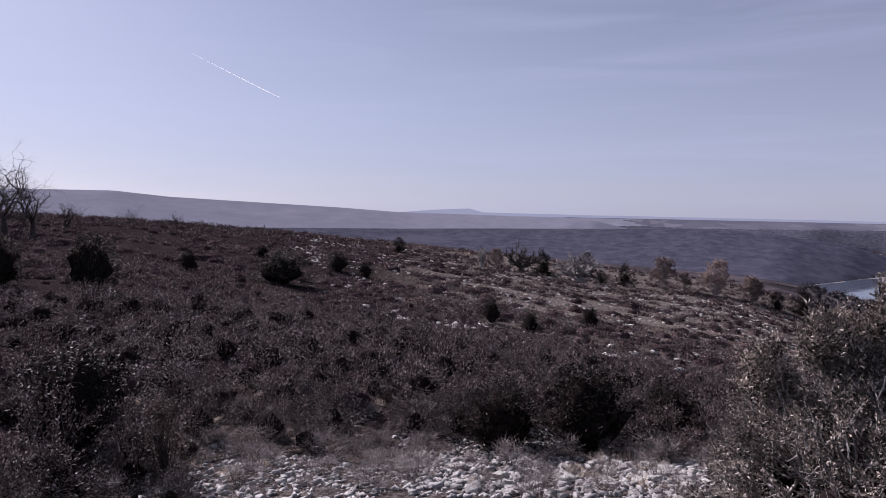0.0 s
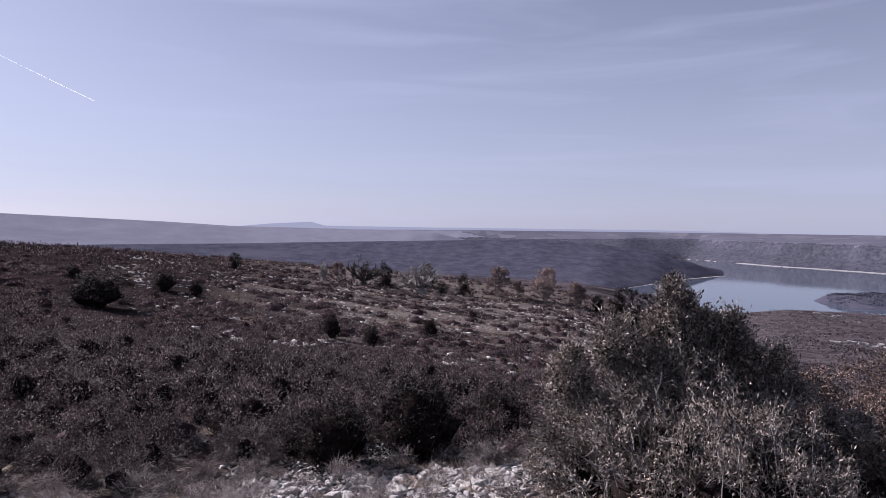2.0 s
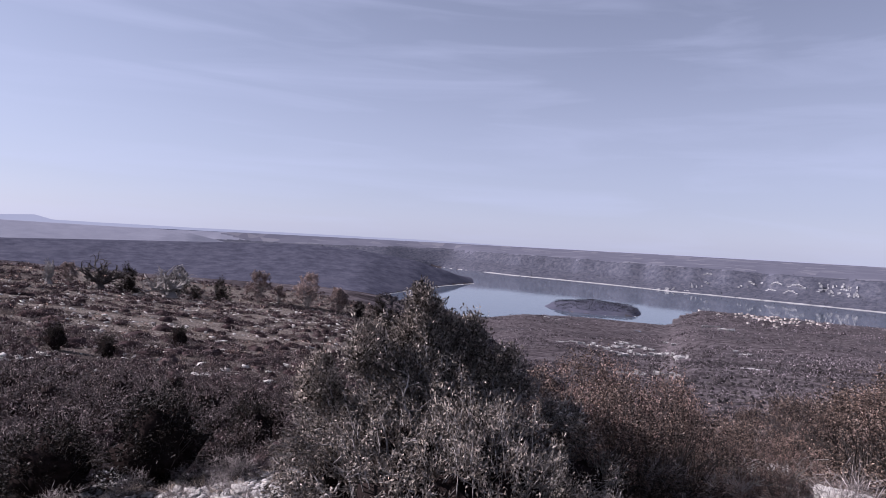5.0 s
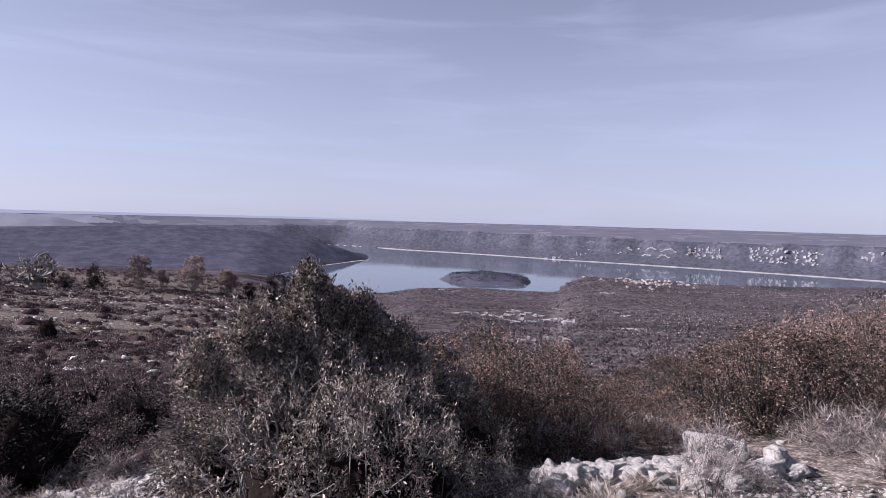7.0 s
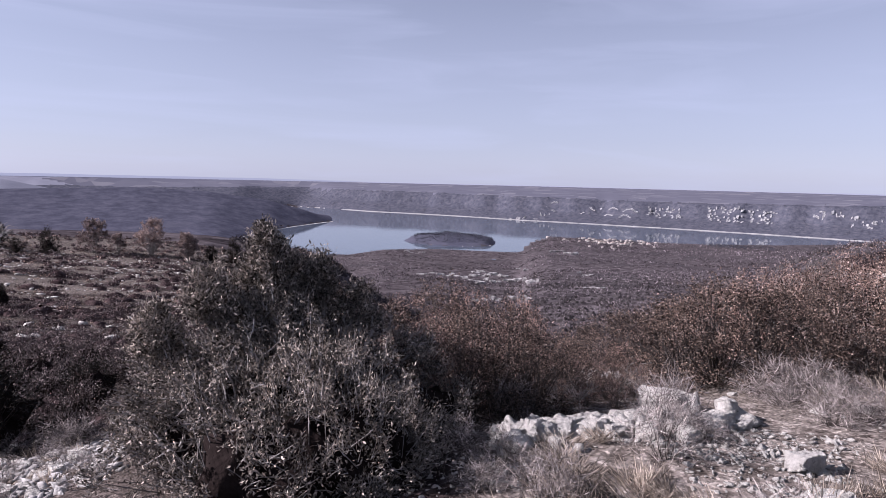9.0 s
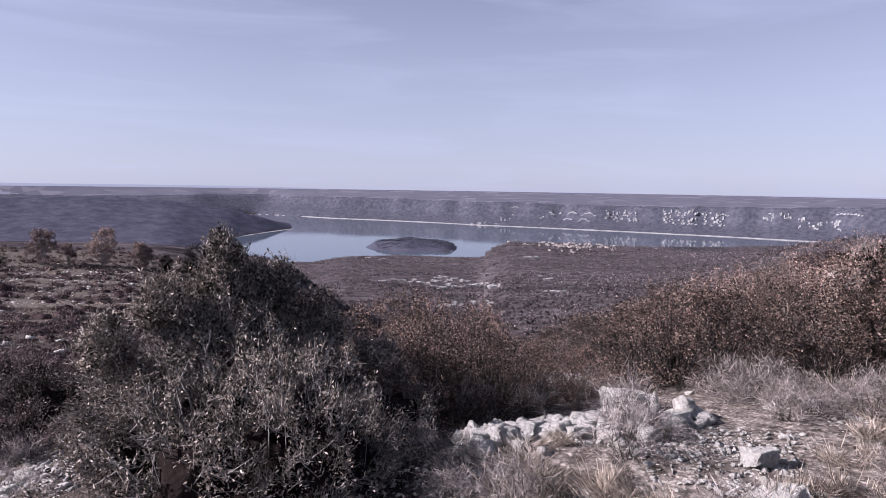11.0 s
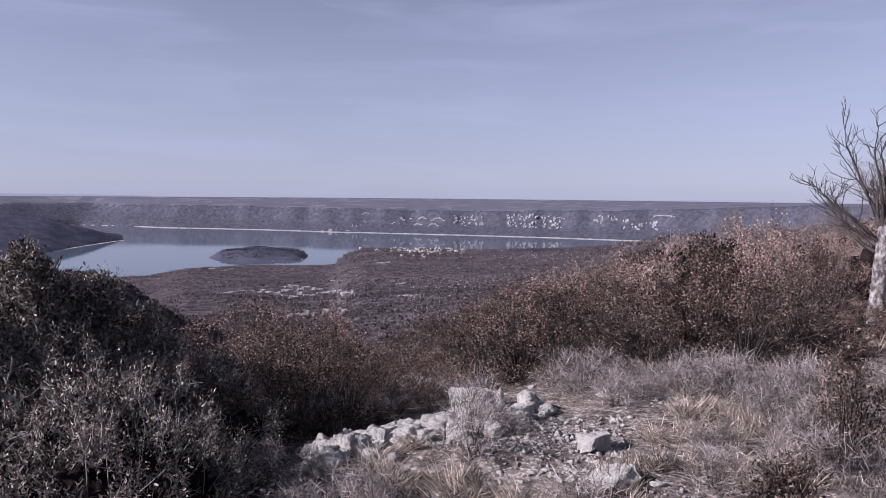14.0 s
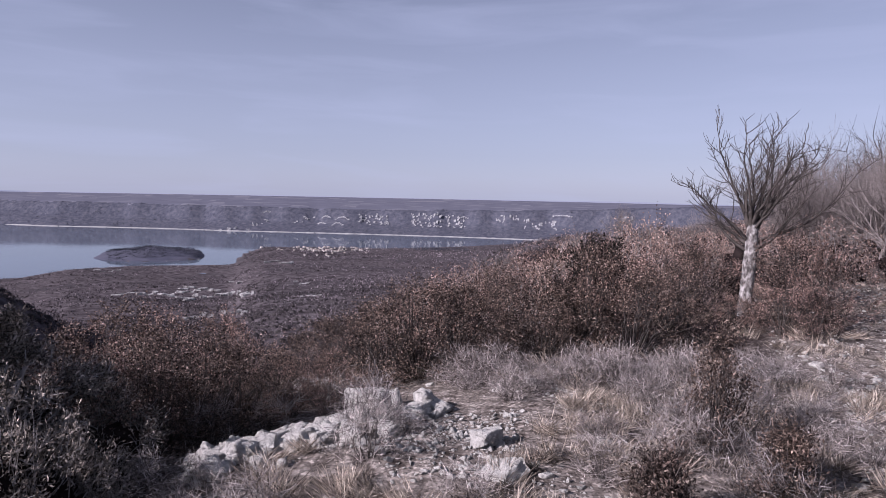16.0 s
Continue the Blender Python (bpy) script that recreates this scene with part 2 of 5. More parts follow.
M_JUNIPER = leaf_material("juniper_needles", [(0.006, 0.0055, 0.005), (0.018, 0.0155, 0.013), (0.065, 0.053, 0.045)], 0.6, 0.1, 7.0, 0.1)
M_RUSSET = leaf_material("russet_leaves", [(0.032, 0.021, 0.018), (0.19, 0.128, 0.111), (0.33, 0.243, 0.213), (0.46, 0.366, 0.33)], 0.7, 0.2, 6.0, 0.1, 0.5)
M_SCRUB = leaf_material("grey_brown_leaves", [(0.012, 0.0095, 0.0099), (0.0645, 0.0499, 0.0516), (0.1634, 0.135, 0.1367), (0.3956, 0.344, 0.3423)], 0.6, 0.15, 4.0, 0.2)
M_GREYTUFT = leaf_material("grey_stalks", [(0.07, 0.062, 0.062), (0.28, 0.256, 0.252), (0.52, 0.485, 0.48)], 0.8, 0.15, 7.0)
M_STRAW = leaf_material("dry_grass", [(0.15, 0.127, 0.106), (0.45, 0.395, 0.338), (0.68, 0.61, 0.532)], 0.8, 0.3)
M_PALE = leaf_material("pale_dry_leaves", [(0.13, 0.089, 0.075), (0.34, 0.255, 0.222), (0.52, 0.415, 0.372)], 0.8, 0.25)
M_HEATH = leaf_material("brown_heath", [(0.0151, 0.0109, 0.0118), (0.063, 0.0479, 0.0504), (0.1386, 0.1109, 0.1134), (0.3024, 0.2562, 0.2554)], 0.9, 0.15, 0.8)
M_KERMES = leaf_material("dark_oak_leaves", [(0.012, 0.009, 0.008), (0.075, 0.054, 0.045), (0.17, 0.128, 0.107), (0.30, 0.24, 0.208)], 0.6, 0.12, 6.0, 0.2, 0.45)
# leaf colours pushed towards blue in place of haze over the water
M_WOODS = leaf_material("hazed_lake_woods", [(0.036, 0.039, 0.052), (0.07, 0.075, 0.095), (0.118, 0.125, 0.152)], 0.9, 0.25, 0.05, 0.0, 0.75)
M_DARKWOODS = leaf_material("dark_valley_trees", [(0.016, 0.014, 0.015), (0.05, 0.044, 0.047), (0.12, 0.105, 0.11)], 0.9, 0.1, 0.05)
M_BROW = leaf_material("withered_oak_leaves", [(0.10, 0.075, 0.07), (0.28, 0.222, 0.208), (0.56, 0.475, 0.45)], 0.8, 0.25)
# blue raised in these crowns as painted aerial haze
M_FORESTLEAF = leaf_material("hazed_winter_crowns", [(0.022, 0.019, 0.0225), (0.10, 0.088, 0.100), (0.22, 0.197, 0.217), (0.38, 0.345, 0.37)], 0.9, 0.12, 0.012)
# near-black, for bodies within shrubs that stand in for their inner shade
M_CORE = plain("inner_shade", [(0.3, (0.008, 0.006, 0.006)), (0.7, (0.026, 0.02, 0.019))], 9.0, 1.0, 0.03, 25.0)
M_MOUND = plain("heath_cushions", [(0.32, (0.024, 0.016, 0.017)), (0.5, (0.055, 0.039, 0.040)), (0.7, (0.12, 0.091, 0.088))], 1.6, 1.0, 0.12, 7.0)
M_CROWN = plain("winter_crown_mass", [(0.34, (0.018, 0.015, 0.0155)), (0.5, (0.038, 0.033, 0.034)), (0.68, (0.075, 0.066, 0.067))], 0.6, 1.0)
M_GREYTWIG = plain("grey_twig", [(0.3, (0.03, 0.025, 0.024)), (0.7, (0.115, 0.099, 0.094))], 9.0)
M_GROVE = plain("grove_twig", [(0.3, (0.075, 0.063, 0.06)), (0.7, (0.285, 0.2475, 0.2355))], 9.0)
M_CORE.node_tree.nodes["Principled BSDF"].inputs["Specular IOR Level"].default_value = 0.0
M_MOUND.node_tree.nodes["Principled BSDF"].inputs["Specular IOR Level"].default_value = 0.0
M_WALL = plain("rendered_wall", [(0.3, (0.33, 0.31, 0.29)), (0.7, (0.48, 0.455, 0.43))], 0.2)
M_ROOF = plain("clay_roof", [(0.3, (0.30, 0.25, 0.23)), (0.7, (0.42, 0.36, 0.33))], 0.3)

# ---- mesh helpers ----


def mesh_np(name, verts, faces, mat):
    """A mesh from arrays; every face has the same number of corners."""
    verts, faces = np.asarray(verts, np.float32), np.asarray(faces, np.int32)
    me = bpy.data.meshes.new(name)
    me.vertices.add(len(verts))
    me.vertices.foreach_set("co", verts.ravel())
    me.loops.add(faces.size)
    me.loops.foreach_set("vertex_index", faces.ravel())
    me.polygons.add(len(faces))
    me.polygons.foreach_set("loop_start", np.arange(0, faces.size, faces.shape[1], dtype=np.int32))
    me.update(calc_edges=True)
    if mat:
        me.materials.append(mat)
    return me


def part_np(name, verts, faces, mat, parent=None, label=""):
    ob = new(name, mesh_np(name, verts, faces, mat))
    if parent:
        ob.parent = parent
    return tagged(ob, label)


def unit(v):
    return v / np.maximum(np.linalg.norm(v, axis=-1, keepdims=True), 1e-9)


def leaves(rng, centres, ways, length, width, fold=0.25):
    """One small folded leaf at each centre, along its way."""
    n = len(centres)
    d = unit(ways)
    s = unit(np.cross(d, rng.normal(size=(n, 3))))
    up = np.cross(d, s)
    ln = (length * rng.uniform(0.6, 1.3, n))[:, None]
    wd = (width * rng.uniform(0.6, 1.3, n))[:, None]
    v = np.stack([centres, centres + d * ln * 0.5 + s * wd * 0.5 + up * wd * fold, centres + d * ln,
                  centres + d * ln * 0.5 - s * wd * 0.5 + up * wd * fold], 1)
    return v.reshape(-1, 3), np.arange(4 * n).reshape(n, 4)


def tubes(lines, sides=4):
    """Tapered tubes along lines of (points, radii)."""
    vs, fs, base = [], [], 0
    ang = np.arange(sides) / sides * 2 * np.pi
    for pts, rad in lines:
        pts, rad = np.asarray(pts, float), np.asarray(rad, float)
        way = unit(np.gradient(pts, axis=0))
        ref = np.where(np.abs(way[:, 2:3]) > 0.9, np.array([[1.0, 0, 0]]), np.array([[0, 0, 1.0]]))
        a = unit(np.cross(way, ref))
        b = np.cross(way, a)
        ring = pts[:, None] + rad[:, None, None] * (np.cos(ang)[None, :, None] * a[:, None] + np.sin(ang)[None, :, None] * b[:, None])
        vs.append(ring.reshape(-1, 3))
        n = len(pts)
        i = np.arange(n - 1)[:, None] * sides + base
        k = np.arange(sides)[None]
        k2 = (k + 1) % sides
        fs.append(np.stack([i + k, i + k2, i + sides + k2, i + sides + k], -1).reshape(-1, 4))
        base += n * sides
    return np.concatenate(vs), np.concatenate(fs)


def hash2(i, j, seed):
    n = (i.astype(np.int64) * 374761393 + j.astype(np.int64) * 668265263 + seed * 1442695041) & 0xFFFFFFFF
    n = ((n ^ (n >> 13)) * 1274126177) & 0xFFFFFFFF
    return ((n ^ (n >> 16)) & 0xFFFF) / 65535.0


def fbm(x, y, scale, octaves=4, seed=1):
    """Fractal value noise, about -1 to 1; scale: the size of its largest lumps."""
    x, y = np.asarray(x, float) / scale, np.asarray(y, float) / scale
    total, amp = 0.0, 0.5
    for o in range(octaves):
        i, j = np.floor(x), np.floor(y)
        u, v = x - i, y - j
        u, v = u * u * (3 - 2 * u), v * v * (3 - 2 * v)
        s = seed * 17 + o
        top = hash2(i, j, s) * (1 - u) + hash2(i + 1, j, s) * u
        bot = hash2(i, j + 1, s) * (1 - u) + hash2(i + 1, j + 1, s) * u
        total = total + amp * (2 * (top * (1 - v) + bot * v) - 1)
        x, y, amp = x * 2.03 + 5.1, y * 2.03 + 1.7, amp * 0.5
    return total


# ---- the lie of the land ----
LAKE = -220.0
# heights of the near slope: bearing, then at 4, 7, 10, 20, 40 and 95 m
NEAR_R = np.log([4, 7, 10, 20, 40, 95])
NEAR = np.array([
    (-130, 0.0, 0.0, 0.1, 0.3, 0.8, 2.0), (-110, 0.0, 0.0, 0.05, 0.2, 0.6, 1.5), (-95, 0.0, 0.0, 0.0, -0.3, -1.0, -4.0),
    (-80, 0.0, -0.2, -0.6, -1.2, -2.5, -9.0), (-65, 0.0, -0.5, -1.35, -4.1, -9.5, -26.0), (-50, -0.05, -0.55, -1.6, -4.6, -10.5, -28.0),
    (-38, -0.15, -0.7, -1.7, -4.3, -9.0, -19.0), (-30, -0.25, -1.0, -1.8, -3.6, -6.2, -10.9), (-20, -0.4, -1.3, -2.1, -3.4, -5.4, -9.9),
    (-10, -0.45, -1.3, -1.75, -2.8, -4.4, -8.0), (5, -0.5, -1.3, -1.45, -1.9, -2.7, -4.7), (20, -0.5, -1.15, -1.3, -1.4, -1.5, -1.7),
    (36, -0.5, -1.0, -1.0, -0.8, -0.5, 0.1), (60, -0.3, -0.5, -0.4, 0.0, 0.5, 2.0)])


def table(az, pairs):
    p = np.array(sorted(pairs))
    return np.interp(az, p[:, 0], p[:, 1])


def smooth(t):
    t = np.clip(t, 0, 1)
    return t * t * (3 - 2 * t)


NEAR_SHORE = [(-28.6, 2090), (-32.8, 2019), (-36, 1940), (-37.3, 1800), (-40, 1800), (-43, 1925), (-48, 1960), (-55.4, 1930), (-56.4, 2250), (-58.2, 2510),
              (-67.4, 2460), (-71.5, 2495), (-76.5, 2640), (-81.4, 2870), (-86, 3040), (-92, 3060)]
FAR_SHORE = [(-20, 4000), (-30, 4120), (-34, 4380), (-35.4, 4440), (-42, 3940), (-55.6, 3421), (-64, 3270), (-72, 3170), (-81, 3090), (-86, 3060), (-92, 3070)]
RIM = [(-24, -1.3), (-36, -1.15), (-53, -1.46), (-69, -1.72), (-82, -1.46), (-92, -0.97), (-96, -0.79), (-105, -0.7)]
FOOT_B = [(40, 1900), (0, 2000), (-28.6, 2090), (-30, 2216), (-32.8, 2480), (-34.8, 2705), (-38.4, 3040)]
CREST_B = [(16, -1.95), (4, -1.9), (-11, -1.62), (-23, -1.35), (-28, -1.65), (-33, -2.35), (-36, -3.2), (-38.6, -4.2)]
CREST_C = [(36, 0.95), (31.5, 0.99), (27.7, 1.02), (23.5, 0.61), (17.2, 0.32), (9.4, -0.04), (4.3, -0.36), (-6, -0.55), (-11, -0.6), (-13.5, -0.81),
           (-15.9, -1.35), (-19, -2.2)]
SKYLINE = [(36, -0.6), (-110, -0.6)]
HAZE_HILLS = [(36, -0.4), (4, -0.42), (1.2, -0.16), (-2.4, 0.06), (-3.6, -0.30), (-13, -0.38), (-33, -0.42), (-40, -0.52), (-60, -0.54), (-76, -0.55), (-84, -0.5), (-90, -0.47), (-96, -0.52), (-110, -0.55)]


def level(r, el):
    return EYE + r * np.tan(np.radians(el))


def land(az, r):
    """Height and kind of the ground at bearings and distances."""
    az, r = np.asarray(az, float), np.asarray(r, float)
    x, y = -np.sin(np.radians(az)) * r, np.cos(np.radians(az)) * r
    lr = np.log(np.clip(r, 4, 95))
    cols = np.stack([sum(np.interp(az + d, NEAR[:, 0], NEAR[:, k]) for d in (-6, -4, -2, 0, 2, 4, 6)) / 7 for k in range(1, 7)])
    k = np.clip(np.searchsorted(NEAR_R, lr, side="right") - 1, 0, 4)
    t = (lr - NEAR_R[k]) / (NEAR_R[k + 1] - NEAR_R[k])
    lo = np.take_along_axis(cols, k[None], 0)[0]
    hi = np.take_along_axis(cols, k[None] + 1, 0)[0]
    near = (lo + (hi - lo) * t) * smooth((r - 0.8) / 3.2)
    near = near + fbm(x, y, 2.4, 4, 3) * 0.13 * smooth((r - 1) / 3) + fbm(x, y, 14, 3, 4) * 0.35 * smooth((r - 12) / 15)
    near = near - 0.16 * np.maximum(r - 95, 0) * smooth((-38 - az) / 6) * smooth((az + 82) / 12)
    # valley down to the shore
    shore = table(az, NEAR_SHORE)
    t = np.clip((r - 95) / (shore - 95), 0, 1)
    z0 = np.minimum(cols[5], -16.0)
    valley = LAKE + 2.0 + (z0 - LAKE) * (1 - t) ** 1.7 + fbm(x, y, 260, 4, 5) * 16 * smooth(t * 3) * smooth((1 - t) * 5)
    valley = valley - 14 * smooth((r - shore + 40) / 60) * (az > -93)
    z = near + (valley - near) * smooth((r - 95) / 260)
    kind = np.where(r < 120, 0, 1)
    # beyond the lake: scarp and plateau
    far = table(az, FAR_SHORE)
    rim_r = np.minimum(far + 330 + 12 * np.clip(az + 38, 0, 18) ** 1.2, 4720) + 60 * fbm(az * 30, az * 0, 40, 4, 6)
    rim_z = level(rim_r, table(az, RIM)) + 5 * fbm(az * 30, az * 0, 60, 3, 7)
    u = (r - far) / (rim_r - far)
    scarp = LAKE - 3 + (rim_z - LAKE + 3) * (0.62 * np.clip(u, 0, 1) ** 1.1 + 0.38 * smooth((u - 0.62) / 0.3)) + fbm(x, y, 90, 4, 8) * 9 * smooth(u * 2 - 0.2) * smooth((1.05 - u) * 5)
    easy = smooth((az + 46) / 18)
    scarp = scarp * (1 - easy) + (LAKE + (rim_z - LAKE) * np.clip(u, 0, 1) ** 0.7) * easy
    v = np.clip((r - rim_r) / np.maximum(4940 - rim_r, 1), 0, 1)
    top = rim_z + (level(4940, table(az, SKYLINE)) - rim_z) * v
    beyond = np.where(u < 1, scarp, top)
    isbeyond = r > far
    z = np.where(isbeyond, beyond, z)
    kind = np.where(isbeyond, np.where(u < 1, 3, 4), kind)
    # the plateau's left end takes the haze-tinted ridge colour too
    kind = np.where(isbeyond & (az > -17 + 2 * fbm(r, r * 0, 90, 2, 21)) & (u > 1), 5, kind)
    # the island
    ia, ir = (az + 49.35) * 38.5 / 180, (r - 2215) / 205
    dome = 1 - ia ** 2 - ir ** 2 + 0.35 * fbm(x, y, 80, 3, 9)
    isle = LAKE - 12 + 34 * np.sqrt(np.clip(dome, 0, 1)) + 0 * r
    on = (dome > 0) & (isle > z)
    z = np.where(on, isle, z)
    kind = np.where(on, 2, kind)
    # long wooded ridge that runs out as a spit
    foot, crest_r = table(az, FOOT_B), 3055.0
    ch = level(crest_r, table(az, CREST_B))
    up = np.clip((r - foot) / np.maximum(crest_r - foot, 20), 0, 1)
    rise = np.where(r < crest_r, 0.75 * up + 0.25 * up * up, 1 - smooth((r - crest_r) / 900) * 1.3)
    ridge = LAKE - 4 + (ch - LAKE + 4) * rise + fbm(x, y, 220, 4, 10) * 10 * rise * smooth((ch - LAKE) / 60) * (r < crest_r * 0.97)
    on = (az > -38.7) & (r > foot) & (ridge > z)
    z = np.where(on, ridge, z)
    kind = np.where(on, 2, kind)
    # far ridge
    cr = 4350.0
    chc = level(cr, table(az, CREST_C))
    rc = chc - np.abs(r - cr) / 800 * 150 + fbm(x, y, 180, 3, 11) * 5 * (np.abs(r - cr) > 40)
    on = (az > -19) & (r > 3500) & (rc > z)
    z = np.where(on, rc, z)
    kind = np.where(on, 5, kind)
    return z, kind


def ground_z(x, y):
    x, y = np.asarray(x, float), np.asarray(y, float)
    z, _ = land(np.degrees(np.arctan2(-x, y)), np.hypot(x, y))
    return z


def terraces(x, y):
    """Long bands of bare stones and heath, laid across the camera's view of the slope."""
    c, s = math.cos(radians(-15)), math.sin(radians(-15))
    along, down = x * c + y * s, -x * s + y * c
    return fbm(along * 0.3 + 1.2 * fbm(x, y, 6, 2, 71), down + 0.10 * along, 2.6, 4, 70)


def build_ground():
    az = np.concatenate([np.arange(-114, 42, 0.5), np.arange(42, 246, 4.0)])
    r = np.concatenate([np.concatenate([[0.004], np.geomspace(0.25, 200, 250)]), np.geomspace(206, 1480, 55), np.linspace(1500, 4945, 165)])
    A, R = np.meshgrid(az, r, indexing="ij")
    wrapped = np.where(A > 180, A - 360, A)
    Z, K = land(wrapped, R)
    # behind the eye the hillside simply goes on
    behind = smooth((np.abs(((A + 36 + 180) % 360) - 180) - 78) / 30)
    Zb = 0.012 * R * smooth((R - 3) / 30)
    Z = Z * (1 - behind) + Zb * behind
    K = np.where(behind > 0.5, np.where(R < 150, 0, 1), K)
    X, Y = -np.sin(np.radians(A)) * R, np.cos(np.radians(A)) * R
    na, nr = A.shape
    verts = np.stack([X, Y, Z], -1).reshape(-1, 3)
    i, j = np.meshgrid(np.arange(na), np.arange(nr - 1), indexing="ij")
    i2 = (i + 1) % na
    faces = np.stack([i * nr + j, i * nr + j + 1, i2 * nr + j + 1, i2 * nr + j], -1).reshape(-1, 4)
    verts = np.concatenate([verts, [[0, 0, 0]]])
    me = mesh_np("ground", verts, faces, None)
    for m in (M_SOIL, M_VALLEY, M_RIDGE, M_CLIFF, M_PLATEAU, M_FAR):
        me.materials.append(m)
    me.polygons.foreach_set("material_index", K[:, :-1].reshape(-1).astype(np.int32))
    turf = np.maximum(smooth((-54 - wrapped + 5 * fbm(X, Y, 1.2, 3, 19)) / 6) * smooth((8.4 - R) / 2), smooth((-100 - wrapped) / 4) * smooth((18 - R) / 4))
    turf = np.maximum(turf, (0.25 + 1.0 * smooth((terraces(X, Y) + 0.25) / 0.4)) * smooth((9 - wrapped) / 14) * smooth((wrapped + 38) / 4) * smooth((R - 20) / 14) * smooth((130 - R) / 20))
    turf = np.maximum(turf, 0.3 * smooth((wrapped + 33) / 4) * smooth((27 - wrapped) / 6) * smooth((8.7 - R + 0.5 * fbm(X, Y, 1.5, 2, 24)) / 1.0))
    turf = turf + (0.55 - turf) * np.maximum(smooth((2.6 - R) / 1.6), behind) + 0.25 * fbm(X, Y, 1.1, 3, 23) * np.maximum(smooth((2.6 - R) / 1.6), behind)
    layer = me.attributes.new("turf", "FLOAT", "POINT")
    layer.data.foreach_set("value", np.append(turf.reshape(-1), 0.5).astype(np.float32))
    me.polygons.foreach_set("use_smooth", np.ones(len(faces), bool))
    ob = new("ground", me)
    return tagged(ob, "stony limestone hillside falling to a wooded valley", "ground", kind="structure")


ground = build_ground()


def build_lake():
    az = np.arange(-97, -20, 0.5)
    inner, outer = np.full(len(az), 1550.0), np.full(len(az), 4720.0)
    v = []
    for a, lo, hi in zip(az, inner, outer):
        v += [bearing(a, lo, LAKE), bearing(a, hi, LAKE)]
    f = [(2 * i, 2 * i + 1, 2 * i + 3, 2 * i + 2) for i in range(len(az) - 1)]
    return tagged(part_np("water", v, f, M_WATER), "calm blue lake in the valley floor", "lake", kind="structure")


build_lake()


def bank(name, pairs, a0, a1, step, inward, height, wide, label):
    """A pale strip of bare shore along the water."""
    az = np.arange(a0, a1, step)
    r = table(az, pairs)
    w = wide + 0.7 * wide * fbm(az * 20, az * 0 + 3, 9, 3, 13)
    h = height * (1 + 0.4 * fbm(az * 20, az * 0 + 7, 7, 3, 14))
    v = []
    for a, q, ww, hh in zip(az, r, w, h):
        v += [bearing(a, q - inward * 4, LAKE - 3), bearing(a, q + inward * ww, LAKE + hh), bearing(a, q + inward * (ww + 8), LAKE - 3)]
    f = []
    for i in range(len(az) - 1):
        b = 3 * i
        f += [(b, b + 3, b + 4, b + 1), (b + 1, b + 4, b + 5, b + 2)]
    return tagged(part_np(name, v, f, M_SHORE), label, "shore", kind="structure")


bank("shore", FAR_SHORE, -90, -34.5, 0.12, 1, 3.4, 14, "pale bare strip of rock along the far lake shore")
bank("shore", FOOT_B, -38.5, -29, 0.15, 1, 1.3, 6, "pale bare shore at the foot of the ridge")


def island_rim():
    """The narrow pale beach round the island."""
    rng = np.random.default_rng(5)
    v, f = [], []
    turns = np.arange(0, 2 * np.pi, 0.07)
    for q in turns:
        k = np.linspace(0.5, 1.35, 120)
        a, r = -49.35 + np.cos(q) * k * 180 / 38.5, 2215 + np.sin(q) * k * 205
        z, _ = land(a, r)
        i = int(np.argmax(z < LAKE + 0.3))
        a0, r0, up = a[i], r[i], rng.uniform(0.2, 1.0)
        inner = 0.965 - 0.02 * rng.random()
        a1, r1 = -49.35 + (a0 + 49.35) * inner, 2215 + (r0 - 2215) * inner
        v += [bearing(a0, r0, LAKE - 2), bearing(a1, r1, LAKE + 0.6 + up), bearing(a1, r1, LAKE - 2)]
    n = len(turns)
    for i in range(n):
        b, c = 3 * i, 3 * ((i + 1) % n)
        f += [(b, c, c + 1, b + 1), (b + 1, c + 1, c + 2, b + 2)]
    return tagged(part_np("shore", v, f, M_SHORE), "narrow pale beach round the wooded island", "shore", kind="structure")


island_rim()


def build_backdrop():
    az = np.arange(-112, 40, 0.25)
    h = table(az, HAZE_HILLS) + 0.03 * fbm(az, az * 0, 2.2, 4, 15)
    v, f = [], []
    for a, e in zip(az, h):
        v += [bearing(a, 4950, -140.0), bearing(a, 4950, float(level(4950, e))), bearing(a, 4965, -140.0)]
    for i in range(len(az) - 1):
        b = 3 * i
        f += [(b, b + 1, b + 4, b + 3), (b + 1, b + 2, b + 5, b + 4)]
    return tagged(part_np("backdrop", v, f, M_FARTHEST), "pale blue hills on the horizon, their glow imitating haze", "hills", kind="structure")


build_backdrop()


def contrail(az0, el0, az1, el1):
    """A thin trail of ice high in the air, lit through from behind."""
    mat, nt, bsdf = material("ice_trail", 1.0)
    tr = nt.nodes.new("ShaderNodeBsdfTranslucent")
    tr.inputs["Color"].default_value = (0.9, 0.9, 0.92, 1)
    nt.links.new(tr.outputs["BSDF"], nt.nodes["Material Output"].inputs["Surface"])
    pts = []
    for f in np.linspace(0, 1, 16):
        a, e = az0 + (az1 - az0) * f, el0 + (el1 - el0) * f
        pts.append(bearing(a, 4700, 4700 * math.tan(radians(e))))
    return tagged(part_np("contrail", *tubes([(np.array(pts), np.linspace(2.4, 0.5, 16))], 6), mat), "thin white aircraft contrail in the pale sky", "contrail", kind="structure")


contrail(14.6, 9.36, 21.82, 12.44)

# ---- plants ----
RNG = np.random.default_rng(7)


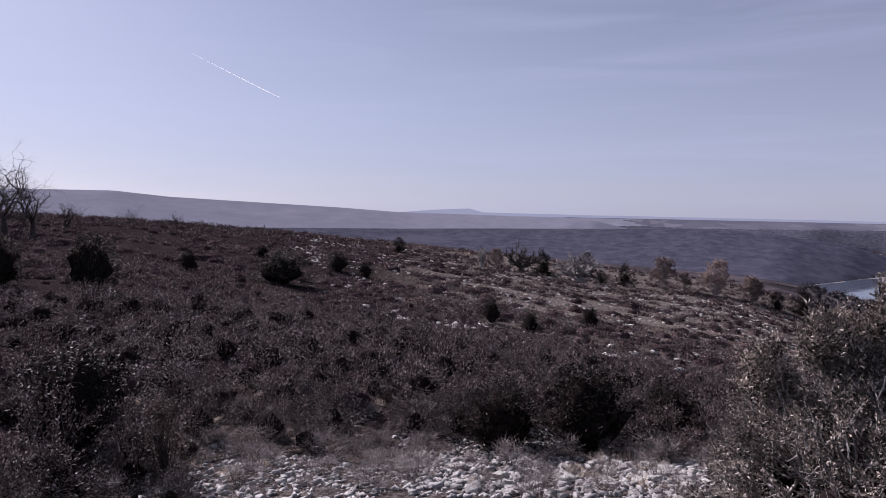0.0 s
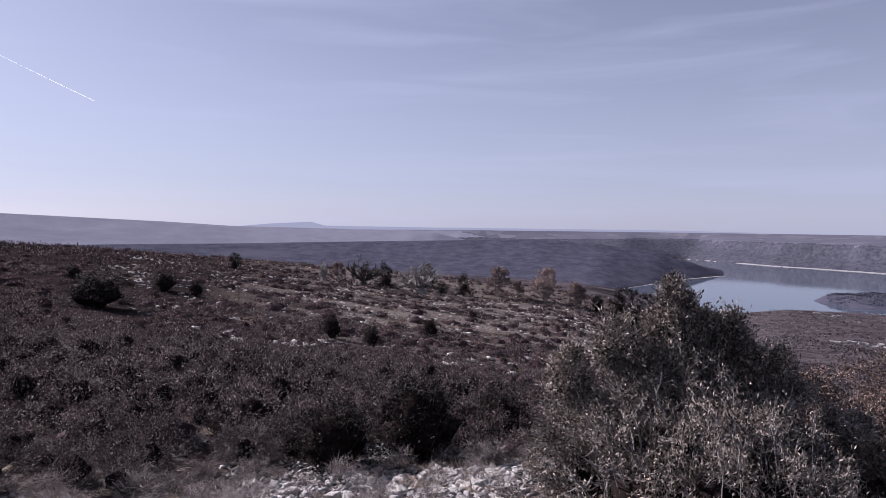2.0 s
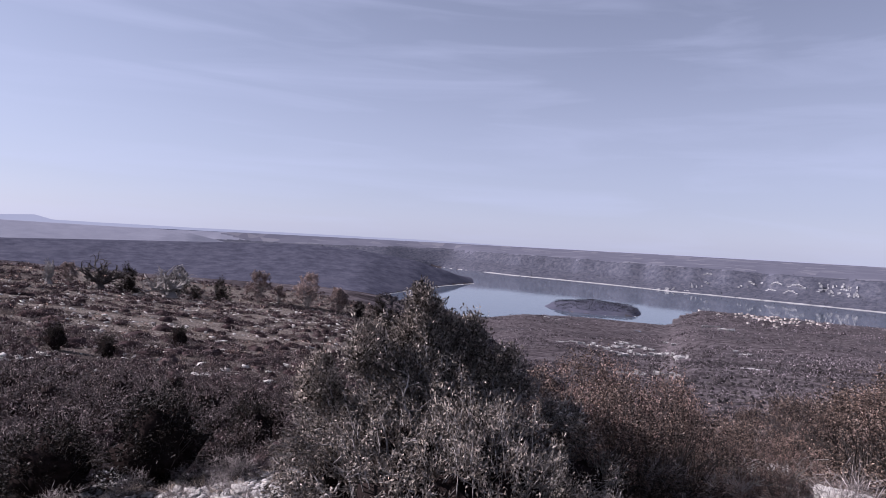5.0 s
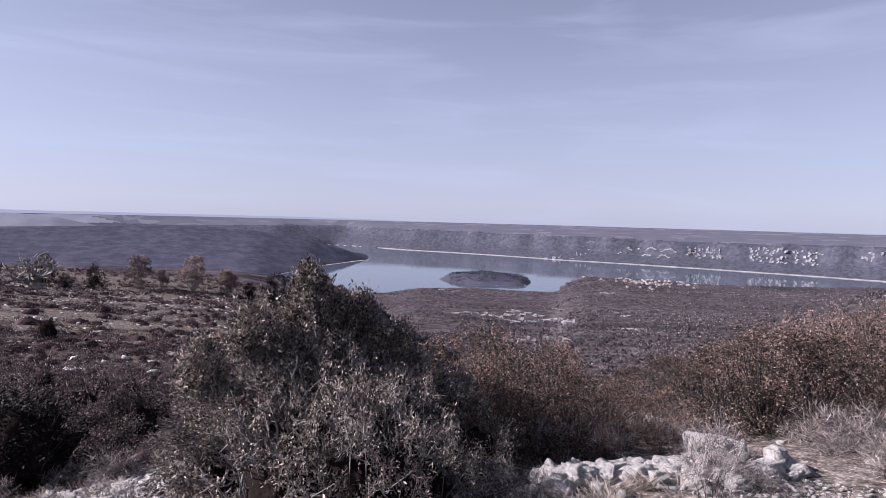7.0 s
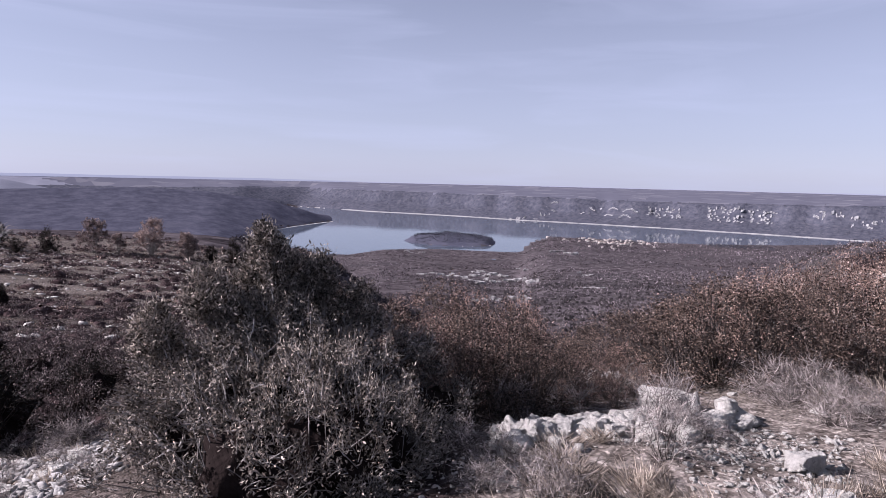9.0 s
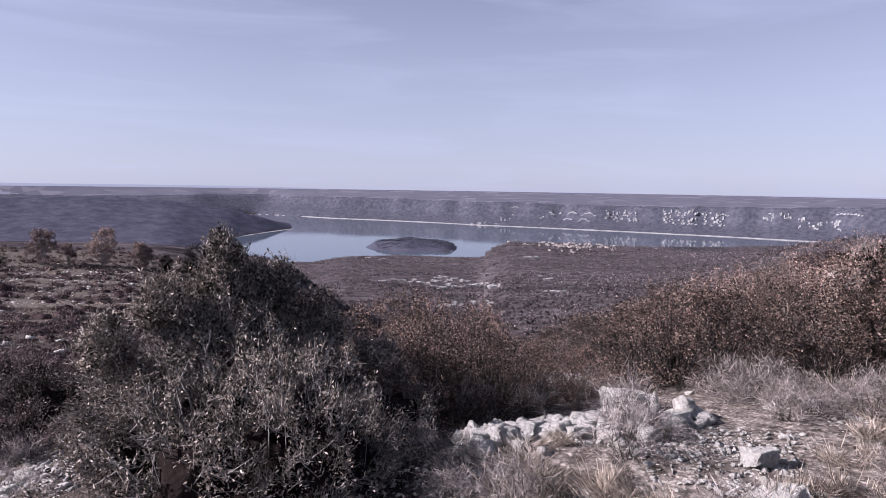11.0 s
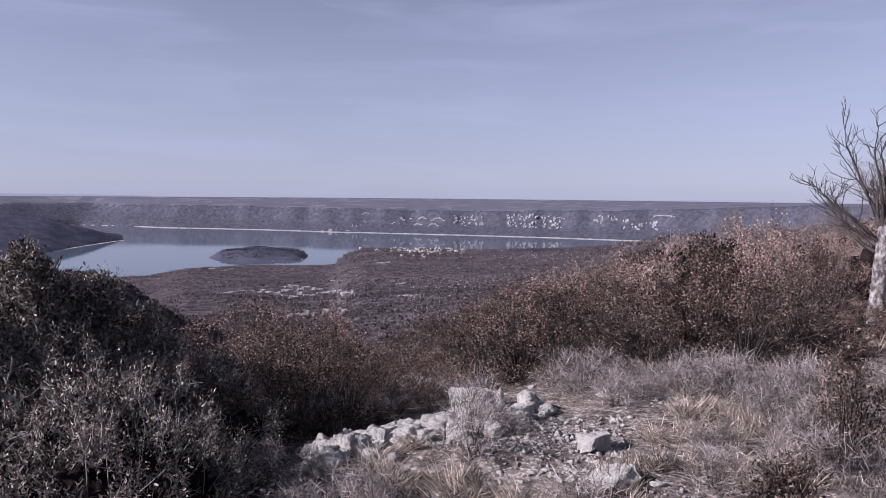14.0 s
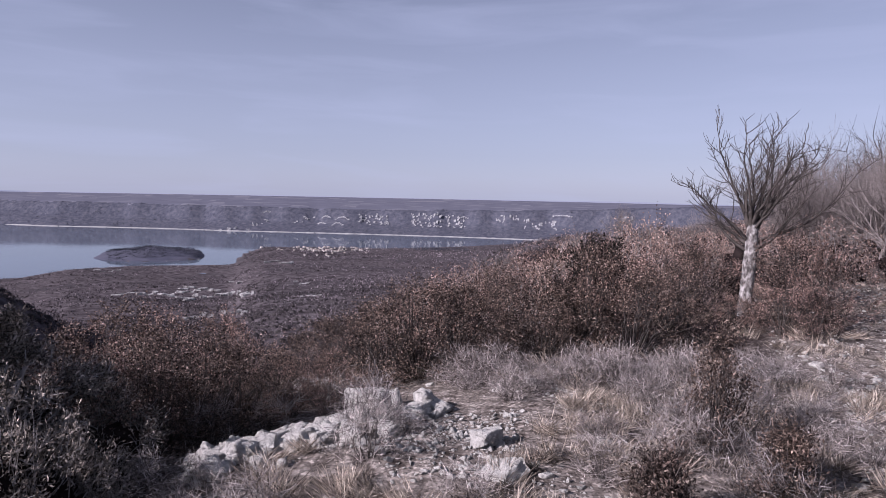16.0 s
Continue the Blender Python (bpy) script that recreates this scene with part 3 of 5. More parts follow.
def meet(az, el, start=2.0):
    """Where the line of sight at a bearing and height angle meets the ground: distance."""
    r = np.geomspace(start, 4900, 6000)
    z, _ = land(np.full(len(r), az), r)
    over = np.degrees(np.arctan2(z - EYE, r)) >= el
    return float(r[int(np.argmax(over))]) if over.any() else 4900.0


def on_ground(az, r, sink=0.0):
    p = bearing(az, r)
    p.z = float(ground_z([p.x], [p.y])[0]) - sink
    return p


def shrub_parts(rng, w, h, clumps, twigs, per_twig, leaf, slim, reach, upright=0.5, profile=None, low=1.3, shown=60, stout=1.0, splay=0.75):
    """Stems and leaves of a shrub: clumps of twigs set unevenly through its volume."""
    az = rng.uniform(0, 2 * np.pi, clumps)
    t = rng.uniform(0.04, 1.0, clumps) ** low
    shape = profile(t) if profile else np.sqrt(np.clip(1 - (np.abs(t - 0.3) / 0.72) ** 2.4, 0.02, 1))
    lump = 0.78 + 0.30 * np.sin(az * 2 + rng.uniform(0, 6)) * np.sin(az * 3 + rng.uniform(0, 6)) + rng.uniform(-0.12, 0.16, clumps)
    rad = 0.5 * w * shape * lump * rng.uniform(0.25, 1.0, clumps) ** 0.45
    c = np.stack([np.cos(az) * rad, np.sin(az) * rad, t * h * (0.93 + 0.14 * rng.random(clumps))], -1)
    out = unit(c - np.array([0, 0, 0.25 * h]))
    lines = []
    for k in range(clumps):
        mid = c[k] * np.array([0.45, 0.45, 0.55]) + rng.normal(0, 0.05 * w, 3)
        mid[2] = max(mid[2], 0.02)
        r0 = 0.0045 * h + 0.002
        lines.append((np.array([c[k] * np.array([0.06, 0.06, 0.0]) - np.array([0, 0, 0.05]), mid, c[k]]), (r0 * 1.3, r0 * 0.8, r0 * 0.45)))
    n = clumps * twigs
    o = np.repeat(out, twigs, 0)
    way = unit(o * 0.8 + np.array([0, 0, upright]) + rng.normal(0, 0.55, (n, 3)))
    st = np.repeat(c, twigs, 0) + rng.normal(0, 0.35 * reach, (n, 3))
    ln = reach * rng.uniform(0.5, 1.3, n)
    m = min(n, shown)
    for k in rng.choice(n, m, replace=False):
        lines.append((np.array([st[k], st[k] + way[k] * ln[k] * 0.55 + rng.normal(0, 0.05 * reach, 3), st[k] + way[k] * ln[k] * 1.02]), (0.0035 * stout, 0.0025 * stout, 0.0012 * stout)))
    f = np.tile((np.arange(per_twig) + 0.6) / per_twig, n)
    pos = np.repeat(st, per_twig, 0) + np.repeat(way * ln[:, None], per_twig, 0) * f[:, None] + rng.normal(0, 0.08 * reach, (n * per_twig, 3))
    lw = np.repeat(way, per_twig, 0) * 0.7 + rng.normal(0, splay, (n * per_twig, 3))
    keep = pos[:, 2] > 0.01
    return tubes(lines, 3), leaves(rng, pos[keep], lw[keep], leaf, leaf * slim)


def core(rng, w, h, profile=None, lumps=3.2, fine=2):
    """A near-black, lumpy, uneven body inside a shrub, standing in for shade between twigs."""
    bm = bmesh.new()
    bmesh.ops.create_icosphere(bm, subdivisions=fine, radius=1.0)
    bm.verts.index_update()
    d = np.array([v.co[:] for v in bm.verts])
    f = np.array([[v.index for v in face.verts] for face in bm.faces])
    bm.free()
    off = rng.uniform(0, 60, 3)
    k = np.array([1 + 0.5 * noise.noise(Vector(p * lumps * 0.5 + off)) + 0.55 * noise.noise(Vector(p * lumps * 1.6 + off)) for p in d])
    t = np.clip((d[:, 2] + 0.5) / 1.5, 0, 1)
    side = np.hypot(d[:, 0], d[:, 1])
    wide = profile(t) / np.maximum(side, 0.2) if profile else np.interp(t, [0, 0.35, 1], [0.35, 0.95, 1.0])
    v = np.stack([d[:, 0] * 0.5 * w * k * wide, d[:, 1] * 0.5 * w * k * wide, np.maximum(t * h * (0.6 + 0.4 * k), -0.02) + 0.02 * h], -1)
    return v, f


def make_shrub(name, label, category, group, stem_mat, leaf_mat, leaf_name, *shape, inside=0.0, **more):
    root = new(name)
    tagged(root, label, category, group)
    st, lf = shrub_parts(RNG, *shape, **more)
    part_np("woody_frame", *st, stem_mat, root)
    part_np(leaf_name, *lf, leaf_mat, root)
    if inside:
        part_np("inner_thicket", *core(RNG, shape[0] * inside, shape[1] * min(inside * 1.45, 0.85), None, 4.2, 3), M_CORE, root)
    return root


class Planter:
    """Sets copies of a few model plants; the models themselves are the first ones set."""

    def __init__(self, models):
        self.models, self.fresh = models, list(models)

    def put(self, x, y, scale=1.0, tall=1.0, sink=0.03, which=None, turn=None):
        z = float(ground_z([x], [y])[0]) - sink
        rot = Euler((RNG.uniform(-0.08, 0.08), RNG.uniform(-0.08, 0.08), RNG.uniform(0, 6.28) if turn is None else turn))
        if self.fresh and which is None:
            ob = self.fresh.pop()
            ob.matrix_basis = Matrix.LocRotScale((x, y, z), rot, None)
            return ob
        ob = self.models[int(RNG.integers(len(self.models))) if which is None else which]
        return copy_thing(ob, Matrix.LocRotScale((x, y, z), rot, (scale, scale, scale * tall)))


def spread(n, az0, az1, r0, r1, gap, taken, power=2.0):
    """Places in a sector of the plan, at least gap apart."""
    got = []
    for _ in range(n * 6):
        if len(got) >= n:
            break
        a = RNG.uniform(az0, az1)
        r = (RNG.uniform(r0 ** power, r1 ** power)) ** (1 / power)
        p = bearing(a, r)
        if all((p.x - q[0]) ** 2 + (p.y - q[1]) ** 2 > (gap * 0.5 + q[2]) ** 2 for q in taken):
            got.append((p.x, p.y, a, r))
            taken.append((p.x, p.y, gap * 0.5))
    return got


HILL = "shrubs on the hillside"
scrub_near = Planter([make_shrub("scrub_bush", "grey-brown evergreen scrub bush on stony ground", "shrub", HILL, M_TWIG, M_SCRUB, "foliage",
                                 RNG.uniform(0.75, 1.0), RNG.uniform(0.5, 0.75), 30, 13, 6, 0.034, 0.4, 0.16, upright=1.5, splay=0.4, shown=120, inside=0.34) for _ in range(4)])
scrub_mid = Planter([make_shrub("scrub_bush", "grey-brown evergreen scrub bush on stony ground", "shrub", HILL, M_TWIG, M_SCRUB, "foliage",
                                RNG.uniform(0.8, 1.0), RNG.uniform(0.5, 0.7), 24, 8, 5, 0.046, 0.38, 0.18, shown=20, upright=1.5, splay=0.4, inside=0.42) for _ in range(4)])
russet_near = Planter([make_shrub("russet_shrub", "russet-brown leafy oak scrub with thin twigs", "shrub", HILL, M_TWIG, M_RUSSET, "foliage",
                                  RNG.uniform(0.8, 1.05), RNG.uniform(0.75, 0.95), 32, 14, 8, 0.0215, 0.55, 0.14, upright=0.9, low=1.2, shown=120) for _ in range(4)])
russet_mid = Planter([make_shrub("russet_shrub", "russet-brown leafy oak scrub with thin twigs", "shrub", HILL, M_TWIG, M_RUSSET, "foliage",
                                 RNG.uniform(0.9, 1.2), RNG.uniform(0.8, 1.0), 22, 8, 6, 0.036, 0.55, 0.17, upright=1.0, shown=20, low=1.5, inside=0.45) for _ in range(4)])
pale_near = Planter([make_shrub("pale_shrub", "pale dry-leaved oak shrub on the slope", "shrub", HILL, M_BARK, M_PALE, "foliage",
                                RNG.uniform(0.8, 1.0), RNG.uniform(0.6, 0.8), 28, 12, 5, 0.028, 0.5, 0.17, upright=1.1, shown=200) for _ in range(2)])
pale_mid = Planter([make_shrub("pale_shrub", "pale dry-leaved oak shrub on the slope", "shrub", HILL, M_BARK, M_PALE, "foliage",
                               RNG.uniform(0.9, 1.2), RNG.uniform(0.8, 1.0), 22, 8, 5, 0.04, 0.5, 0.2, upright=1.1, shown=60) for _ in range(3)])
juniper = Planter([make_shrub("juniper_bush", "dense dark green juniper bush on the slope", "shrub", HILL, M_TWIG, M_JUNIPER, "foliage",
                              RNG.uniform(0.95, 1.05), RNG.uniform(0.85, 0.95), 100, 9, 6, 0.036, 0.4, 0.12, upright=1.0, shown=20, inside=0.6, low=1.0, splay=0.55) for _ in range(3)])
kermes = Planter([make_shrub("evergreen_oak_shrub", "dark green-brown evergreen oak shrub by the clearing", "shrub", HILL, M_TWIG, M_KERMES, "foliage",
                             RNG.uniform(0.95, 1.05), RNG.uniform(0.85, 0.95), 58, 15, 8, 0.0215, 0.55, 0.13, upright=0.8, shown=60, low=1.0) for _ in range(2)])
GRASSY = "tufts in the foreground"
lavender = Planter([make_shrub("grey_tuft", "grey spiky dwarf shrub of dry upright stalks", "shrub", GRASSY, M_TWIG, M_GREYTUFT, "foliage",
                               0.42, 0.25, 26, 15, 2, 0.11, 0.032, 0.09, upright=1.5, shown=0) for _ in range(4)])

TAKEN, APART = [], []
ROCKY = [tuple(bearing(a, r))[:2] for a, r in ((-58, 4.3), (-60.5, 4.35), (-63, 4.45), (-65.5, 4.5), (-67.8, 4.7), (-70, 5.15), (-73, 5.1), (-75, 5.1), (-80.8, 4.2))]

# the large holm oak by the path


def holm_oak():
    root = tagged(new("holm_oak"), "bushy grey-green evergreen tree with many twisted pale branches", "tree")
    rng = np.random.default_rng(21)
    foot = on_ground(-38.4, 4.45)
    tall = EYE - 4.45 * math.tan(radians(3.7)) - foot.z - 0.12

    def profile(t):
        return np.interp(t, [0, 0.15, 0.4, 0.58, 0.72, 0.82, 0.9, 1.0], [0.88, 1.0, 1.0, 0.78, 0.40, 0.17, 0.08, 0.02])
    body = tall * 0.86
    st, lf = shrub_parts(rng, 2.4, body, 330, 34, 8, 0.028, 0.34, 0.10, upright=0.45, profile=profile, low=1.15, shown=5200, stout=1.45, splay=0.7)
    for v in (st[0], lf[0]):
        v[:, 0] -= 0.15 * v[:, 2] / tall        # sheared so the apex fits the camera's view
    part_np("branch_frame", *st, M_BARK, root)
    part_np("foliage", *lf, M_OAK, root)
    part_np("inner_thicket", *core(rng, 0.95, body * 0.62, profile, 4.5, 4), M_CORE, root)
    for k in range(4):                          # stems from the root
        a = k * 1.57 + rng.uniform(-0.4, 0.4)
        pts = [np.array([0.05 * math.cos(a), 0.05 * math.sin(a), -0.08])]
        for f in (0.2, 0.4, 0.6, 0.8):
            pts.append(np.array([math.cos(a) * 0.75 * f, math.sin(a) * 0.75 * f, f * tall * 0.75]) + rng.normal(0, 0.04, 3))
        part_np("trunk", *tubes([(np.array(pts), (0.05, 0.042, 0.032, 0.022, 0.012))], 8), M_BARK, root)
    for k in range(105):                        # crooked grey branches that show between the leaves
        a, t = rng.uniform(0, 6.28), rng.uniform(0.08, 0.78)
        rad = 1.16 * profile(t) * rng.uniform(0.62, 0.98)
        end = np.array([math.cos(a) * rad - 0.15 * t, math.sin(a) * rad, t * body])
        way = unit(end * np.array([1, 1, 0.55]) + np.array([0, 0, rng.uniform(0.0, 0.6)]) + rng.normal(0, 0.25, 3))
        n, ln = 7, rng.uniform(0.3, 0.62)
        pts = [end]
        for _ in range(n - 1):
            way = unit(way + rng.normal(0, 0.22, 3))
            pts.insert(0, pts[0] - way * ln / (n - 1))
        pts = np.array(pts)
        pts[:, 2] = np.maximum(pts[:, 2], 0.03)
        lines = [(pts, np.linspace(0.0085, 0.0034, n))]
        for i in (2, 4, 5):
            d = unit(pts[i] - pts[i - 1] + rng.normal(0, 0.7, 3))
            q = np.array([pts[i], pts[i] + d * 0.06 + rng.normal(0, 0.01, 3), pts[i] + d * rng.uniform(0.1, 0.18) + rng.normal(0, 0.015, 3)])
            lines.append((q, (0.0048, 0.004, 0.0025)))
        part_np("branch", *tubes(lines, 5), M_BARK, root)
    for x, y, z, w, h in ((0.04, 0.0, 0.70, 0.26, 0.33), (0.03, 0.02, 0.76, 0.16, 0.28), (-0.05, 0.05, 0.66, 0.34, 0.18), (-0.30, -0.20, 0.66, 0.26, 0.2), (0.22, 0.12, 0.66, 0.2, 0.2), (0.38, 0.16, 0.62, 0.22, 0.24), (0.62, 0.2, 0.52, 0.28, 0.2), (-0.6, -0.3, 0.5, 0.24, 0.2)):
        (sv, sf), (lv, lfc) = shrub_parts(rng, w, h * tall, 44, 12, 9, 0.030, 0.34, 0.085, upright=1.0, shown=60, splay=0.65)
        at = np.array([x - 0.18, y, z * tall])
        leader = part_np("leader", sv + at, sf, M_BARK, root)
        part_np("foliage", lv + at, lfc, M_OAK, leader)
    root.matrix_basis = Matrix.LocRotScale(foot, Euler((0.0, 0.0, radians(-38.2))), None)
    TAKEN.append((foot.x, foot.y, 1.05))


holm_oak()
added_oak = Planter([make_shrub("young_holm_oak", "low grey-green oak foliage added at the tree's foot for fill and shade", "shrub", "holm oak regrowth", M_BARK, M_OAK, "foliage",
                                1.15, 0.8, 40, 20, 8, 0.028, 0.34, 0.12, upright=0.5, shown=300, inside=0.4, splay=0.5) for _ in range(2)])
# added to fill the oak's skirt and throw shade to its right
for az, r, s, tall in ((-30.0, 4.3, 0.55, 0.8), (-35.0, 3.6, 0.75, 0.9), (-41.0, 3.6, 0.95, 1.1), (-50.0, 4.5, 0.8, 0.9), (-45.2, 3.6, 0.85, 1.15), (-47.6, 3.75, 0.7, 1.0)):
    p = bearing(az, r)
    added_oak.put(p.x, p.y, s, tall, 0.05)
    TAKEN.append((p.x, p.y, 0.4))
# two low shrubs added to darken ground that is really shaded grass
for az, r, s in ((-47.5, 3.9, 0.4), (-51.5, 4.1, 0.36)):
    p = bearing(az, r)
    added_oak.put(p.x, p.y, s, 0.7, 0.03)

# bushes that stand out by themselves: bearing, distance, width, height
for az, r, w, h in ((-13.4, 8.1, 1.5, 0.95), (-5.4, 7.7, 1.2, 0.74), (-20.2, 10.1, 1.1, 0.85), (29.2, 21.0, 1.8, 1.5), (14.4, 29.0, 3.1, 1.25),
                    (9.45, 39.0, 1.7, 0.95), (35.5, 21.0, 1.6, 1.2), (-89.0, 9.6, 1.25, 1.12), (-69.0, 15.0, 1.5, 1.0), (-74.0, 13.0, 1.2, 0.9), (30.5, 7.6, 1.5, 0.9), (-4.6, 25.8, 1.05, 0.85),
                    (-8.2, 25.0, 0.85, 0.8), (7.0, 38.0, 1.2, 0.8), (1.5, 16.0, 0.7, 0.6)):
    p = bearing(az, r)
    juniper.put(p.x, p.y, w, h / w / 0.9, which=int(RNG.integers(3)))
    TAKEN.append((p.x, p.y, w * 0.45))
    if r > 12:
        APART.append((p.x, p.y, w * 0.5 + 0.25))
        q = bearing(az, r - w * 0.8)
        APART.append((q.x, q.y, w * 0.55))
for az, r, w, h in ((-74.0, 6.75, 1.5, 0.85), (-71.2, 6.8, 1.2, 0.72), (-77.3, 6.95, 1.3, 0.85), (-69.0, 7.4, 0.9, 0.7), (-84.6, 6.9, 1.2, 0.75), (-91.8, 6.9, 1.2, 0.8), (-88.4, 7.1, 1.25, 1.12), (-87.2, 7.0, 0.9, 0.75), (-81.4, 7.1, 1.2, 0.8),
                    (-50.0, 6.2, 1.2, 0.85), (-95.5, 7.9, 1.1, 0.8), (-103.6, 8.8, 1.2, 0.9), (-66.2, 9.0, 1.5, 0.85), (-63.2, 10.4, 1.2, 0.8),
                    (-53.5, 4.9, 0.95, 0.72), (-56.5, 5.1, 1.0, 0.74), (-59.3, 5.3, 0.85, 0.6), (-61.8, 5.9, 0.8, 0.5)):
    p = bearing(az, r)
    kermes.put(p.x, p.y, w, h / w / 0.9, which=int(RNG.integers(2)))
    TAKEN.append((p.x, p.y, w * 0.4))
for ob, (az, r) in zip(kermes.models, ((-80.5, 8.4), (-96.8, 9.9))):
    p = bearing(az, r)
    ob.matrix_basis = Matrix.Translation((p.x, p.y, float(ground_z([p.x], [p.y])[0]) - 0.03))
for ob in juniper.fresh:
    p = bearing(*((22.0, 31.0), (-13.5, 30.0), (16.0, 42.0))[juniper.fresh.index(ob)])
    ob.matrix_basis = Matrix.Translation((p.x, p.y, float(ground_z([p.x], [p.y])[0]) - 0.03))

for az, r, s, tall in ((-50.5, 4.75, 0.85, 0.8), (-47.5, 4.6, 0.75, 0.8), (-54.0, 5.15, 0.8, 0.75), (-51.5, 5.6, 1.0, 0.75), (-55.5, 5.8, 0.9, 0.75), (-53.0, 6.5, 1.1, 0.85), (-48.8, 6.9, 1.0, 0.85), (-59.5, 6.4, 0.5, 0.7), (-63.0, 6.6, 0.45, 0.7), (-56.5, 6.2, 0.7, 0.8), (-76.0, 8.6, 1.3, 0.85), (-66.0, 8.6, 0.6, 0.8),
                       (-93.0, 8.8, 1.2, 0.9), (-104.0, 9.4, 1.3, 0.9), (-106.0, 8.9, 1.2, 0.8), (-96.0, 10.2, 1.1, 0.85), (-81.5, 9.0, 1.2, 0.8), (-99.2, 9.1, 0.6, 0.6), (-101.4, 9.2, 0.75, 0.6), (-100.4, 8.4, 0.45, 0.5), (-102.8, 8.3, 0.9, 0.75), (-105.0, 8.2, 0.8, 0.7)):
    p = bearing(az, r)
    russet_near.put(p.x, p.y, s, tall, which=int(RNG.integers(4)))
    TAKEN.append((p.x, p.y, s * 0.4))
for az, r, s, tall in ((-63.8, 5.5, 0.42, 0.7), (-65.6, 5.8, 0.5, 0.7), (-67.4, 6.1, 0.5, 0.75), (-62.2, 5.3, 0.4, 0.7), (-66.4, 5.4, 0.36, 0.6), (-68.6, 5.9, 0.4, 0.65), (-64.6, 6.3, 0.55, 0.75)):
    p = bearing(az, r)
    russet_near.put(p.x, p.y, s, tall, which=(1 if r < 5.6 else 2))
    TAKEN.append((p.x, p.y, s * 0.35))


EDGE = [(-116, 15), (-108, 13), (-104.5, 8.6), (-102.5, 7.6), (-101.6, 9.2), (-98.6, 9.2), (-98, 7.2), (-97, 6.7), (-90, 6.4), (-80, 6.45), (-72, 6.0), (-66, 5.2), (-60, 4.8), (-56, 4.5), (-50, 4.3), (-40, 4.2)]


def clear_left(a, r):
    """The stony clearing below the bushes."""
    return r < 7.9 + 0.5 * math.sin(a * 0.4) - max(0, a - 2) * 0.07 and -30 < a < 20 or r < 5.2


def clear_right(a, r):
    """The grassy clearing with the rocks."""
    return r < table(a, EDGE)


for x, y, a, r in spread(420, -32, 42, 4.4, 18, 0.58, TAKEN):
    if not clear_left(a, r):
        (scrub_near if r < 9.5 else scrub_mid).put(x, y, RNG.uniform(0.55, 1.25), RNG.uniform(0.55, 1.05))
for x, y, a, r in spread(270, -116, -40, 4.9, 14, 0.6, TAKEN):
    if not clear_right(a, r):
        q = RNG.random()
        if q < 0.07:
            juniper.put(x, y, RNG.uniform(0.6, 0.9), RNG.uniform(0.6, 0.9), which=int(RNG.integers(3)))
            continue
        ((scrub_near, scrub_mid) if q < 0.2 else (pale_near, pale_mid) if q < 0.44 else (russet_near, russet_mid))[0 if r < 9.5 else 1].put(x, y, RNG.uniform(0.3, 0.5) if -70 < a < -57 and r < 9.5 else RNG.uniform(0.4, 0.85) if a > -68 else RNG.uniform(0.45, 1.2), RNG.uniform(0.55, 1.05))
for x, y, a, r in spread(190, -116, -36, 14, 22, 0.85, TAKEN):
    (russet_mid, russet_mid, pale_mid, pale_mid, pale_mid, scrub_mid)[int(RNG.integers(6))].put(x, y, RNG.uniform(0.45, 0.9) if a > -70 else RNG.uniform(0.5, 1.3), RNG.uniform(0.6, 1.1))

for az, r, s in ((-73.0, 17.0, 1.3), (-76.5, 15.5, 1.3), (-79.0, 14.5, 1.4), (-81.5, 13.0, 1.2), (-84.5, 13.5, 1.4), (-86.0, 15.0, 1.4), (-90.5, 12.5, 1.3), (-92.5, 14.0, 1.5), (-95.0, 12.0, 1.2),
                 (-68.0, 13.0, 1.0), (-60.0, 12.5, 0.7), (-71.0, 10.5, 0.9), (-78.0, 10.2, 0.9), (-84.0, 10.0, 1.0), (-56.0, 9.0, 0.7)):
    p = bearing(az, r)
    pale_mid.put(p.x, p.y, s, 0.9, which=int(RNG.integers(3)))

for planter, r in ((scrub_near, 9.2), (scrub_mid, 13.0), (russet_near, 9.0), (russet_mid, 13.5), (pale_near, 8.8), (pale_mid, 14.5)):
    for k in range(len(planter.fresh)):
        p = bearing((3 if planter in (scrub_near, scrub_mid) else -80) - 7 * k, r)
        planter.put(p.x, p.y)

# grey tufts and grass round the rocks
for x, y, a, r in spread(64, -93, -77, 5.6, 6.35, 0.22, []):
    lavender.put(x, y, RNG.uniform(0.7, 1.15), RNG.uniform(0.7, 1.0))
for x, y, a, r in spread(26, -108, -93, 3.9, 6.6, 0.3, []):
    lavender.put(x, y, RNG.uniform(0.6, 1.1), RNG.uniform(0.7, 1.1))
for x, y, a, r in spread(7, -72.2, -69.4, 4.4, 4.75, 0.14, []):
    lavender.put(x, y, RNG.uniform(0.7, 1.1), RNG.uniform(0.9, 1.3))
for x, y, a, r in spread(30, -110, -56, 3.2, 5.4, 0.5, [(q[0], q[1], 0.25) for q in ROCKY]):
    lavender.put(x, y, RNG.uniform(0.5, 1.0), RNG.uniform(0.7, 1.1))
for x, y, a, r in spread(4, -64, -48, 3.1, 4.0, 0.3, []):
    lavender.put(x, y, RNG.uniform(0.4, 0.8), RNG.uniform(0.6, 0.9))
for x, y, a, r in spread(105, -26, 34, 5.2, 9.2, 0.34, []):
    lavender.put(x, y, RNG.uniform(0.5, 1.2), RNG.uniform(0.5, 0.9))


